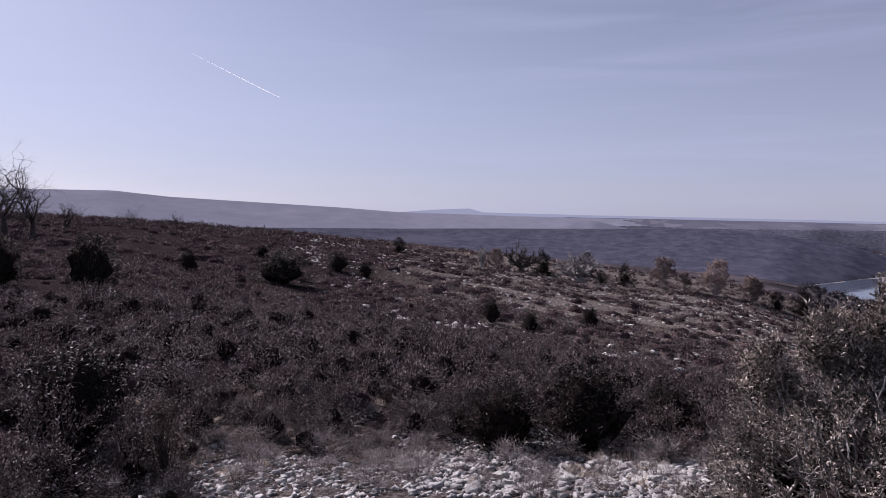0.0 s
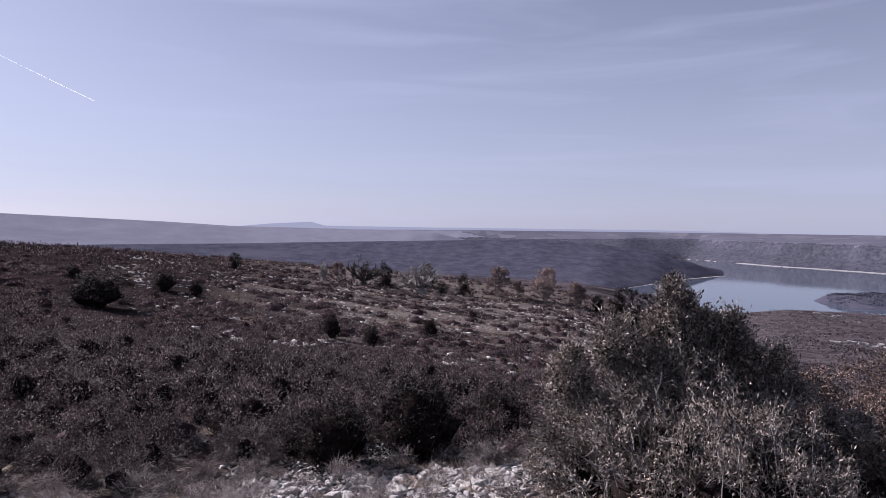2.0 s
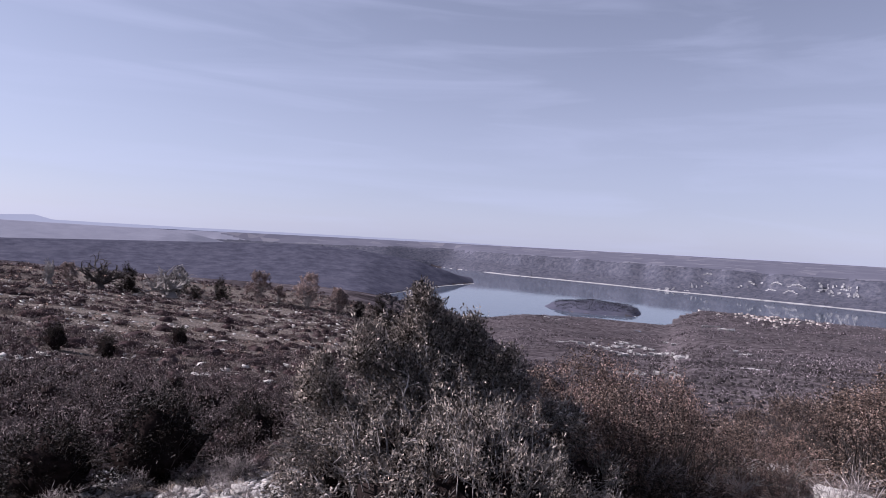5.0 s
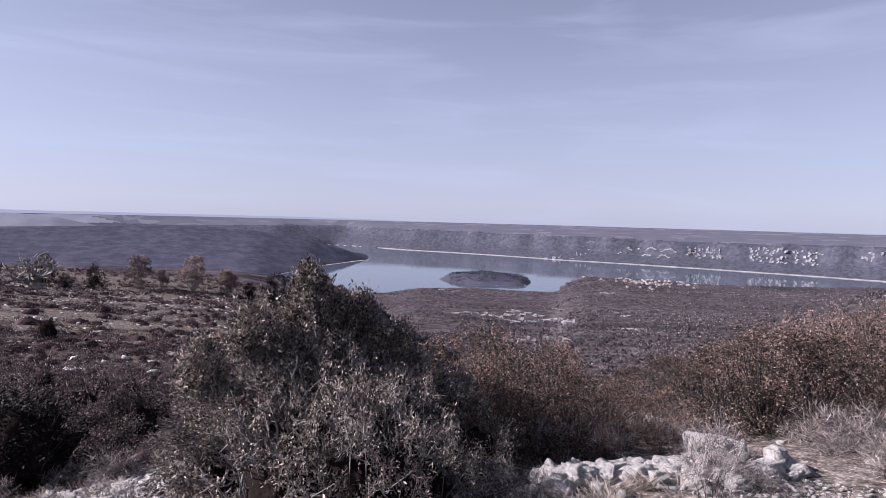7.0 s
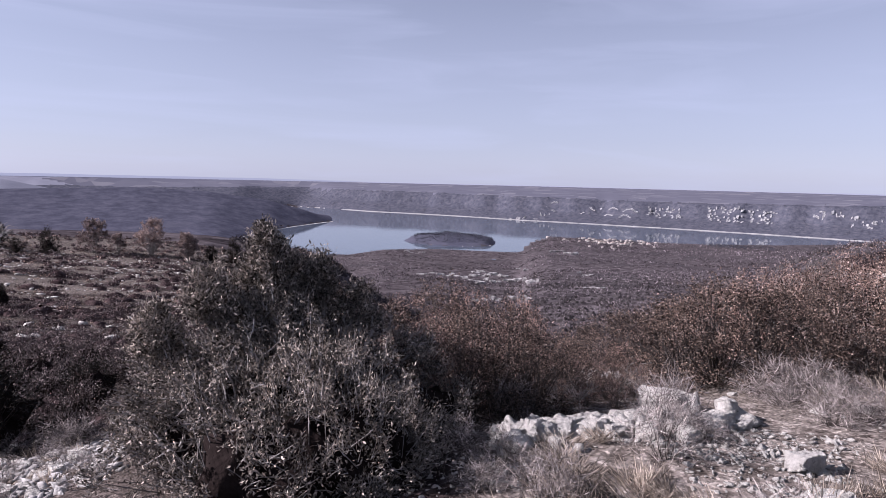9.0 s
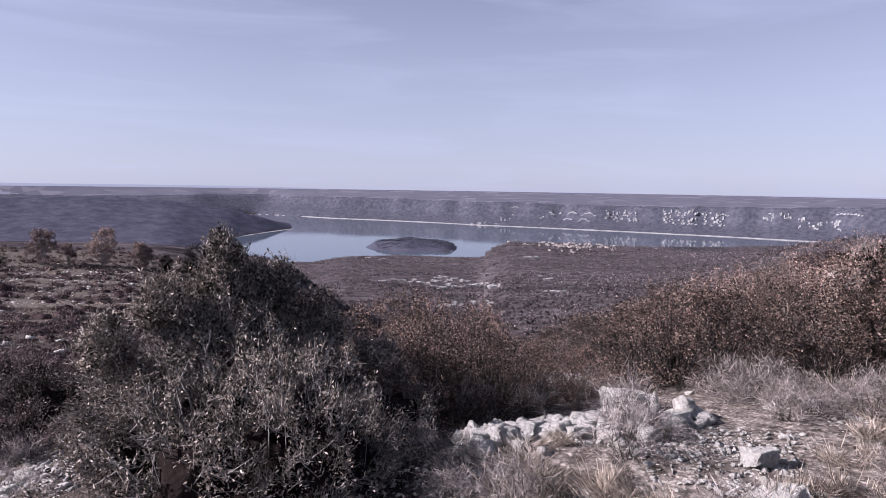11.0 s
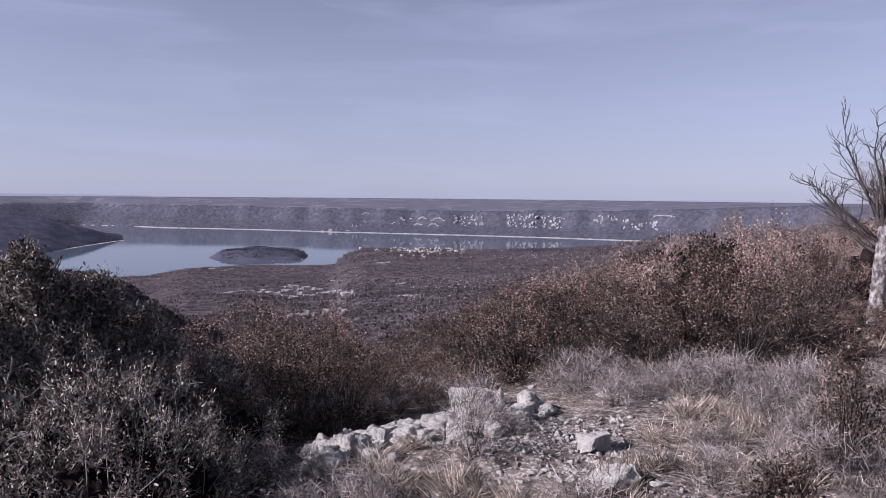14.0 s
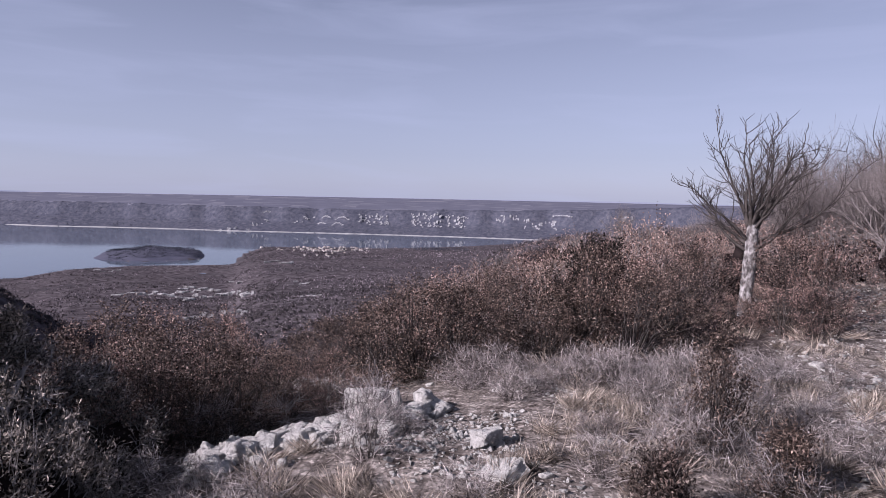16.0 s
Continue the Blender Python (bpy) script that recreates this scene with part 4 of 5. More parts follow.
def grass(name, n, az0, az1, r0, r1, blades, length, label, keep=None):
    rng = np.random.default_rng(n)
    a, r = rng.uniform(az0, az1, n), rng.uniform(r0 ** 1.6, r1 ** 1.6, n) ** (1 / 1.6)
    x, y = -np.sin(np.radians(a)) * r, np.cos(np.radians(a)) * r
    ok = fbm(x, y, 0.9, 3, 31) > 0.08 if keep is None else keep(x, y)
    x, y = x[ok], y[ok]
    lean = rng.normal(0, 1.25, (len(x), 2))
    m = len(x) * blades
    c = np.stack([np.repeat(x, blades), np.repeat(y, blades)], -1) + rng.normal(0, 0.038, (m, 2))
    z = ground_z(c[:, 0], c[:, 1]) - 0.01
    way = np.concatenate([np.repeat(lean, blades, 0) + rng.normal(0, 0.42, (m, 2)), np.ones((m, 1))], -1)
    v, f = leaves(rng, np.concatenate([c, z[:, None]], -1), way, length, 0.005, 0.4)
    return tagged(part_np(name, v, f, M_STRAW), label, "grass", kind="stuff")


BARE = [(*tuple(bearing(a, r))[:2], w) for a, r, w in ((-73, 4.25, 0.5), (-78, 3.8, 0.4), (-67.5, 3.9, 0.28), (-88, 3.6, 0.3), (-97, 5.0, 0.3), (-83, 4.9, 0.28), (-108, 5.2, 0.5), (-92, 3.0, 0.3))] + [(x, y, 0.34) for x, y in ROCKY]


def grassy(x, y):
    ok = (fbm(x, y, 0.9, 3, 31) > 0.0) & (np.hypot(x, y) < table(np.degrees(np.arctan2(-x, y)), EDGE) - 0.25)
    for bx, by, br in BARE:
        ok &= np.hypot(x - bx, y - by) > br * (1 + 0.5 * fbm(x, y, 0.25, 2, 8))
    return ok


grass("dry_grass", 1350, -116, -61, 2.4, 6.4, 46, 0.15, "pale straw-coloured tufts of dry grass", grassy)
# kept sparse so bare dark earth stands in for the oak's deeper shade
grass("dry_grass", 60, -60, -42, 2.8, 4.2, 26, 0.12, "thin dry grass in the shade of the oak", lambda x, y: fbm(x, y, 0.7, 3, 33) > 0.0)
grass("dry_grass", 480, -40, 36, 4.6, 10.5, 40, 0.14, "pale dry grass between stones and shrubs")
grass("dry_grass", 800, -112, -40, 6.4, 16, 30, 0.22, "pale dry grass between shrubs", lambda x, y: fbm(x, y, 1.6, 3, 31) > -0.05)


def juniper_sapling(az, r, w, h):
    root = tagged(new("juniper_sapling"), "slender young juniper with dark upright twigs", "shrub", GRASSY)
    st, lf = shrub_parts(RNG, w, h, 60, 12, 6, 0.024, 0.35, 0.09, upright=1.3, low=0.85, profile=lambda q: np.interp(q, [0, 0.2, 0.7, 1.0], [0.45, 0.9, 0.8, 0.3]), shown=40)
    part_np("woody_frame", *st, M_TWIG, root)
    part_np("foliage", *lf, M_KERMES, root)
    root.matrix_basis = Matrix.Translation(on_ground(az, r, 0.02))


juniper_sapling(-98.6, 4.35, 0.42, 0.68)
juniper_sapling(-95.2, 3.45, 0.26, 0.28)
juniper_sapling(24.0, 6.1, 0.5, 0.75)
juniper_sapling(-103.5, 4.0, 0.35, 0.35)

# far scrub on the slopes, too small and too many to count


def scrub_cover(name, n, az0, az1, r0, r1, size, mat, label, seed, power=1.8, thin=-1.0, flat=0.35, fill=0.35, mound=None, only=None, bands=False):
    """Low plants spread over a slope; their sprays grow coarser with the distance."""
    rng = np.random.default_rng(seed)
    a, r = rng.uniform(az0, az1, n), rng.uniform(r0 ** power, r1 ** power, n) ** (1 / power)
    x, y = -np.sin(np.radians(a)) * r, np.cos(np.radians(a)) * r
    z, kind = land(a, r)
    ok = fbm(x, y, r1 * 0.09, 4, seed) > thin
    if only:
        ok &= kind == only
    if bands:
        ok &= terraces(x, y) < rng.uniform(-0.25, 0.35, n)
    if r0 < 60:
        for bx, by, br in APART:
            ok &= np.hypot(x - bx, y - by) > br + 0.3 * size
    x, y, r, z = x[ok], y[ok], r[ok], z[ok]
    w = size * rng.uniform(0.45, 1.35, len(x)) * (1 + 0.5 * (rng.random(len(x)) > 0.93))
    spray = np.maximum(np.minimum(r * 0.0021, 0.9 + r * 0.0009), 0.046)
    count = np.clip((w / spray) ** 2 * fill, 5, 70).astype(int)
    tall = flat * rng.uniform(0.7, 1.4, len(x))
    m = int(count.sum())
    q = unit(rng.normal(size=(m, 3)))
    q[:, 2] = np.abs(q[:, 2])
    ww = np.repeat(w, count)
    q = q * (rng.uniform(0.45, 1.0, (m, 1)) * 0.5 * ww[:, None])
    c = np.stack([np.repeat(x, count) + q[:, 0], np.repeat(y, count) + q[:, 1], np.repeat(z, count) + q[:, 2] * 2 * np.repeat(tall, count)], -1)
    size_ = np.repeat(spray, count) * rng.uniform(0.6, 1.4, m)
    v, f = leaves(rng, np.zeros((m, 3)), q * np.array([0.6, 0.6, 1.0]) + np.array([0, 0, 0.25]) * ww[:, None] + rng.normal(0, 0.2, (m, 3)) * ww[:, None], 1.0, 0.55)
    v = v.reshape(m, 4, 3) * size_[:, None, None] + c[:, None]
    v = v.reshape(-1, 3)
    nleaf = len(f)
    if mound:
        k = 6
        ang = np.arange(k) / k * 2 * np.pi
        rings = []
        for rad, up in ((1.0, -0.12), (0.78, 0.6), (0.12, 1.0)):
            bump = rng.uniform(0.65, 1.3, (len(x), k))
            rr = 0.36 * w[:, None] * rad * bump
            rings.append(np.stack([x[:, None] + np.cos(ang) * rr, y[:, None] + np.sin(ang) * rr, z[:, None] + (w * tall)[:, None] * 0.62 * up * rng.uniform(0.75, 1.1, (len(x), k))], -1))
        dome = np.stack(rings, 1).reshape(-1, 3)
        base = np.arange(len(x))[:, None, None] * 3 * k
        i, j = np.arange(2)[None, :, None] * k, np.arange(k)[None, None]
        j2 = (j + 1) % k
        df = np.stack([base + i + j, base + i + j2, base + i + k + j2, base + i + k + j], -1).reshape(-1, 4) + len(v)
        v, f = np.concatenate([v, dome]), np.concatenate([f, df])
    ob = part_np(name, v, f, mat)
    if mound:
        ob.data.materials.append(mound)
        slot = np.zeros(len(f), np.int32)
        slot[nleaf:] = 1
        ob.data.polygons.foreach_set("material_index", slot)
        ob.data.polygons.foreach_set("use_smooth", slot > 0)
    return tagged(ob, label, "vegetation", kind="stuff")


scrub_cover("hillside_scrub", 1050, -34, 42, 12.0, 32, 0.85, M_SCRUB, "grey-brown evergreen scrub over the stony slope", 40, 2.0, -0.5, 0.42, 0.55)
scrub_cover("hillside_scrub", 1500, -34, 42, 8.6, 30, 0.55, M_HEATH, "low brown heath over the stony slope", 36, 2.0, -1, 0.32, 0.22, M_MOUND)
scrub_cover("hillside_scrub", 5200, -34, 42, 26, 125, 1.15, M_HEATH, "low brown heath scattered over the stony slope", 41, 1.75, -0.7, 0.24, 0.4, M_MOUND, bands=True)
scrub_cover("hillside_scrub", 1500, -34, 42, 24, 125, 1.1, M_SCRUB, "low dark scrub scattered over the stony slope", 38, 1.75, -0.4, 0.36, 0.5, bands=True)
scrub_cover("hillside_scrub", 420, -32, 42, 8.2, 34, 0.34, M_GREYTUFT, "pale grey tufts between the shrubs of the slope", 61, 1.9, -1, 0.55, 0.5)
scrub_cover("hillside_scrub", 260, -32, 42, 9, 40, 0.8, M_KERMES, "dark evergreen tufts between the shrubs of the slope", 62, 1.9, -1, 0.5, 0.5)
scrub_cover("hillside_scrub", 700, -34, 12, 26, 120, 0.55, M_PALE, "pale dry tufts scattered over the stony slope", 42, 1.7, -1, 0.25)
# near-black domes put shade under these russet sprays
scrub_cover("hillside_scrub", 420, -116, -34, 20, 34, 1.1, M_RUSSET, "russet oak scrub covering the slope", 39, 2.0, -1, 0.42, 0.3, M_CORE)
scrub_cover("hillside_scrub", 2200, -116, -34, 30, 190, 1.1, M_RUSSET, "russet oak scrub covering the slope", 43, 1.3, -1, 0.42, 0.3)
scrub_cover("hillside_scrub", 2000, -116, -34, 24, 190, 1.1, M_PALE, "pale dry oak scrub on the slope", 44, 1.3, -1, 0.42, 0.3)
scrub_cover("hillside_scrub", 800, -116, -34, 24, 150, 1.0, M_SCRUB, "dark evergreen scrub on the slope", 37, 1.3, -1, 0.42, 0.3)
scrub_cover("valley_woods", 5500, -100, -30, 95, 420, 2.2, M_FORESTLEAF, "low grey-brown scrub woods below the brow", 50, 1.3, -1, 0.4, 0.5, M_CROWN)
scrub_cover("valley_woods", 5000, -100, -30, 150, 900, 3.4, M_FORESTLEAF, "bare grey-brown winter woods below the slope", 45, 0.9, -0.12, 0.4, 0.4, M_CROWN)
scrub_cover("valley_woods", 11000, -98, -30, 500, 1920, 5.0, M_FORESTLEAF, "bare grey-brown winter woods on the valley floor", 46, 1.0, -0.15, 0.42)
scrub_cover("valley_woods", 4200, -98, -30, 160, 1900, 5.4, M_DARKWOODS, "dark evergreen trees among the valley woods", 49, 1.0, 0.12, 0.5)
scrub_cover("valley_woods", 1500, -92, -67.5, 1850, 2480, 6.0, M_FORESTLEAF, "bare grey-brown winter woods near the lake", 58, 1.0, -1, 0.4, only=1)
scrub_cover("valley_woods", 500, -67.5, -56.8, 2150, 2470, 4.5, M_FORESTLEAF, "bare garden trees round the village houses", 59, 1.0, -0.2, 0.4, only=1)
scrub_cover("valley_woods", 1200, -67.5, -56.5, 1850, 2170, 6.0, M_FORESTLEAF, "bare grey-brown winter woods near the lake", 47, 1.0, -1, 0.4, only=1)
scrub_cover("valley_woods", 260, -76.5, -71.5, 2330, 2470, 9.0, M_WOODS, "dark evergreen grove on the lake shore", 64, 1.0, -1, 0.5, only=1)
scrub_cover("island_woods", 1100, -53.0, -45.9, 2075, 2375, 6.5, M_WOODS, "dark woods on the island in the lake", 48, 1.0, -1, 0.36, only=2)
scrub_cover("scarp_woods", 7000, -93, -22, 3080, 4700, 8.5, M_WOODS, "woods covering the scarp, tinted blue-grey to imitate haze", 57, 1.0, -0.3, 0.45, only=3)


# ---- bare trees ----


def grow(rng, start, way, length, radius, depth, lines, spread_, lift, kids=(2, 4), wiggle=0.16):
    n = 5 if depth else 3
    pts, w = [np.array(start)], unit(np.array(way, float))
    for _ in range(n - 1):
        w = unit(w + rng.normal(0, wiggle, 3) + np.array([0, 0, lift * 0.12]))
        pts.append(pts[-1] + w * length / (n - 1))
    lines.append((np.array(pts), np.linspace(radius, radius * 0.5 if depth else 0.0015, n)))
    if depth == 0:
        return
    for _ in range(int(rng.integers(kids[0], kids[1] + 1))):
        i = int(rng.integers(1, n))
        d = unit(w + rng.normal(0, spread_, 3) + np.array([0, 0, lift * 0.3]))
        grow(rng, pts[i], d, length * rng.uniform(0.55, 0.85), radius * rng.uniform(0.42, 0.62), depth - 1, lines, spread_, lift, kids, wiggle)


def bare_tree(name, label, seed, height, trunk, limbs, depth, spread_=0.55, lift=0.8, radius=0.1, kids=(2, 4), mat=M_BARK, group="bare trees", wiggle=0.16, tilts=(0.25, 1.0), first=(0.42, 0.6)):
    rng = np.random.default_rng(seed)
    root = tagged(new(name), label, "tree", group)
    lean = np.array([rng.uniform(-0.05, 0.05), rng.uniform(-0.05, 0.05), 1])
    tp = [np.array([0, 0, -0.1])] + [lean * trunk * f + np.append(rng.normal(0, 0.012, 2), 0) for f in (0.2, 0.45, 0.7, 1.0)]
    part_np("trunk", *tubes([(np.array(tp), np.array([1.5, 1.15, 1.0, 0.85, 0.45]) * radius)], 10), mat, root)
    for k in range(limbs):
        lines = []
        a = k / limbs * 6.28 + rng.uniform(-0.4, 0.4)
        tilt = rng.uniform(*tilts)
        way = (math.cos(a) * tilt, math.sin(a) * tilt, 1.0)
        base = tp[-1] - lean * trunk * rng.uniform(0.0, 0.2)
        grow(rng, base, way, (height - trunk) * rng.uniform(*first), radius * rng.uniform(0.28, 0.5), depth, lines, spread_, lift, kids, wiggle)
        part_np("limb", *tubes(lines, 3), M_TWIG, root)
    return root


def twig_line(rng, start, way, length, r0, r1, n, lift, wiggle):
    pts, w = [np.array(start, float)], unit(np.array(way, float))
    for _ in range(n - 1):
        w = unit(w + rng.normal(0, wiggle, 3) + np.array([0, 0, lift]))
        pts.append(pts[-1] + w * length / (n - 1))
    return np.array(pts), np.linspace(r0, r1, n)


def lone_tree(az, r):
    """A small tree with a clean pale trunk and a fan of rising limbs full of short twigs."""
    rng = np.random.default_rng(83)
    root = tagged(new("bare_tree"), "small leafless tree with a mottled grey straight trunk and dark limbs", "tree", "bare trees")
    zs = np.linspace(-0.1, 1.3, 11)
    pts = np.stack([0.03 * np.sin(zs * 2.1), 0.02 * np.cos(zs * 3), zs], -1)
    part_np("trunk", *tubes([(pts, np.interp(zs, [-0.1, 0.05, 0.25, 1.1, 1.3], [0.125, 0.098, 0.085, 0.08, 0.04]) * rng.uniform(0.92, 1.08, 11))], 12), M_MOTTLED, root)
    right = np.array([math.cos(radians(az)), math.sin(radians(az)), 0])
    fore = np.array([-math.sin(radians(az)), math.cos(radians(az)), 0])
    limbs = [(1.2, 0.1, 1.8, 0.98, 0.8), (1.0, -0.4, 1.3, 0.9, 0.65), (-1.05, 0.3, 1.22, 0.95, 0.85), (-0.9, -0.3, 1.2, 1.0, 1.0), (0.75, 0.6, 1.4, 1.05, 0.95), (-0.7, 0.2, 1.0, 0.86, 0.5), (0.6, -0.2, 0.9, 0.84, 0.7), (0.3, 0.5, 1.3, 1.05, 1.2)]
    for k in range(12):
        a = k * 2.4
        t = 0.12 + 0.62 * ((k * 7) % 12) / 12
        limbs.append((t * math.cos(a), t * math.sin(a), 1.8 - 0.6 * t + rng.uniform(-0.2, 0.1), rng.uniform(0.98, 1.28), 1.35))
    for side, deep, length, z, up in limbs:
        base = np.array([0.02, 0, z])
        main = twig_line(rng, base, right * side + fore * deep + np.array([0, 0, up * 0.62]), length, 0.0165, 0.004, 10, 0.09, 0.11)
        lines = [(main[0], 0.004 + 0.027 * np.linspace(1, 0, 10) ** 1.7)]
        p = main[0]
        for i in range(2, 10):
            for _ in range(1 + i % 2):
                f = i / 9
                d = unit(p[i] - p[i - 1])
                d2 = unit(d + rng.normal(0, 0.55, 3) + np.array([0, 0, 0.15]))
                sub = twig_line(rng, p[i] - (p[i] - p[i - 1]) * rng.random(), d2, (0.62 - 0.34 * f) * rng.uniform(0.6, 1.2), 0.006, 0.0026, 6, 0.10, 0.14)
                lines.append(sub)
                for j in (1, 2, 3, 4, 5):
                    e = unit(sub[0][j] - sub[0][j - 1])
                    lines.append(twig_line(rng, sub[0][j], e + rng.normal(0, 0.5, 3) + np.array([0, 0, 0.2]), rng.uniform(0.07, 0.2), 0.0034, 0.0018, 3, 0.08, 0.1))
        for q, _ in lines:
            q[:, 2] = np.where(q[:, 2] > 1.1, 1.1 + (q[:, 2] - 1.1) * 0.8, q[:, 2])
        part_np("limb", *tubes(lines, 4), M_TWIG, root)
    root.matrix_basis = Matrix.Translation(on_ground(az, r, 0.03))


lone_tree(-100.2, 9.6)

grove = Planter([bare_tree("bare_tree", "leafless grey tree with dense fine twigs in a grove", s, 3.3, 0.45, 8, 3, 0.5, 0.5, 0.07, (4, 6), M_GREYTWIG, wiggle=0.14, tilts=(0.2, 1.2), first=(0.34, 0.5)) for s in (31, 32, 33)])
for ob in grove.models:
    for limb in ob.children:
        limb.data.materials[0] = M_GROVE
for k in range(30):
    f = k / 29
    p = bearing(-103.2 - 10.5 * f + RNG.uniform(-0.5, 0.5), 17 + 9 * RNG.random())
    grove.put(p.x, p.y, RNG.uniform(0.62, 0.92) * (0.8 + 0.3 * min(1.0, f * 2)), 1.0)
for az, r, s in ((-89.8, 40, 0.8), (-92.5, 30, 0.5), (-95.5, 26, 0.5), (-97.5, 30, 0.6), (-101.5, 24, 0.6), (-86.5, 34, 0.4), (-62.5, 26, 0.5), (-74.5, 20, 0.45), (-80.0, 17, 0.42)):
    p = bearing(az, r)
    grove.put(p.x, p.y, s, 1.0)

slope_trees = Planter([bare_tree("bare_tree", "leafless grey tree on the slope", s, 3.6, 0.9, 6, 3, 0.7, 0.5, 0.09, (2, 4), M_TWIG) for s in (11, 12, 13)] + [bare_tree("bare_tree", "broad leafless oak on the skyline", 14, 3.6, 0.7, 8, 3, 0.75, 0.3, 0.12, (3, 5), M_TWIG)])
for az, r, s in ((30.2, 66, 0.6), (-108.8, 33, 1.2), (-112.5, 30, 1.2), (27.0, 70, 0.5), (26.3, 72, 0.6), (23.0, 72, 0.5), (20.5, 70, 0.55), (0.5, 84, 0.55), (-106.6, 28, 1.0)):
    p = bearing(az, r)
    slope_trees.put(p.x, p.y, s, 1.0, which=int(RNG.integers(4)))

for ob, (az, r) in zip(slope_trees.models, ((-109.0, 31), (-104.8, 26), (-111.0, 25), (-112.0, 29))):
    ob.matrix_basis = Matrix.Translation(on_ground(az, r, 0.03))

for az, r, seed, mat, wide in ((-7.1, 84, 71, M_TWIG, 1.35), (-12.3, 86, 72, M_BARK, 1.6), (-3.6, 84, 73, M_BARK, 0.7)):
    ob = bare_tree("gnarled_oak", "gnarled leafless oak on the brow of the slope", seed, 3.4 * wide ** 0.5, 0.55, 8, 3, 0.85, 0.25, 0.5, (2, 4), mat, "gnarled oaks", 0.3, (0.5, 1.8), (0.4, 0.55))
    for limb in ob.children:
        limb.data.materials[0] = mat
    ob.matrix_basis = Matrix.LocRotScale(on_ground(az, r, 0.05), Euler((0, 0, seed)), (wide, wide, 1.3))

for az, r, seed, tall in ((34.9, 46, 75, 6.6), (33.2, 45, 76, 5.2), (36.0, 50, 77, 6.6), (31.0, 56, 78, 2.6)):
    ob = bare_tree("gnarled_oak", "gnarled leafless oak with dark crooked limbs on the skyline", seed, tall, tall * 0.2, 7, 4, 0.8, 0.35, 0.17, (2, 3), M_TWIG, "gnarled oaks", 0.28, (0.3, 1.3), (0.34, 0.5))
    ob.matrix_basis = Matrix.Translation(on_ground(az, r, 0.05))

ridge_shrub = Planter([make_shrub("pale_oak", "pale dry-leaved young oak on the brow of the slope", "tree", "trees along the brow", M_BARK, M_BROW, "crown",
                                  w, h, 60, 11, 5, 0.27, 0.5, 0.45, upright=0.6, low=0.7, shown=120, stout=9.0) for w, h in ((4.4, 5.0), (4.0, 4.3), (3.0, 3.2))])
ridge_pine = Planter([make_shrub("dark_pine", "small dark evergreen on the brow of the slope", "tree", "trees along the brow", M_TWIG, M_JUNIPER, "crown",
                                 3.0, 3.4, 80, 9, 5, 0.18, 0.45, 0.4, upright=0.5, inside=0.4) for _ in range(2)])
for az, r, s, kind in ((-9.2, 86, 0.62, 1), (-16.4, 96, 0.6, 1), (-30.1, 100, 0.7, 1), (-28.3, 98, 0.45, 1), (-5.0, 92, 0.4, 0), (-21.2, 99, 0.4, 0), (4.0, 88, 0.4, 1), (-14.3, 92, 0.35, 1), (-33.2, 80, 0.6, 0)):
    p = bearing(az, r)
    (ridge_shrub, ridge_pine)[kind].put(p.x, p.y, s * 1.5, 1.0, 0.1, which=int(RNG.integers(2)))

for planter, spots in ((ridge_shrub, ((-23.7, 97), (-19.5, 98), (-26.4, 98))), (ridge_pine, ((-31.4, 93), (-12.9, 99)))):
    for ob, (az, r) in zip(planter.models, spots):
        ob.matrix_basis = Matrix.Translation(on_ground(az, r, 0.1))

# ---- rocks ----


def hull(rng, size, n=16, sharp=0.75):
    """A broken stone: the hull of uneven points."""
    bm = bmesh.new()
    p = rng.uniform(-1, 1, (n, 3)) * rng.uniform(sharp, 1.0, (n, 1)) * (1.0 if n < 20 else 1.1)
    for q in p * np.array(size) * 0.5:
        bm.verts.new(q)
    got = bmesh.ops.convex_hull(bm, input=bm.verts)
    bmesh.ops.delete(bm, geom=list({g for g in got["geom_interior"] + got["geom_unused"] if isinstance(g, bmesh.types.BMVert)}), context="VERTS")
    bmesh.ops.triangulate(bm, faces=bm.faces)
    bm.verts.index_update()
    v = np.array([q.co[:] for q in bm.verts])
    f = np.array([[c.index for c in face.verts] for face in bm.faces])
    bm.free()
    return v, f


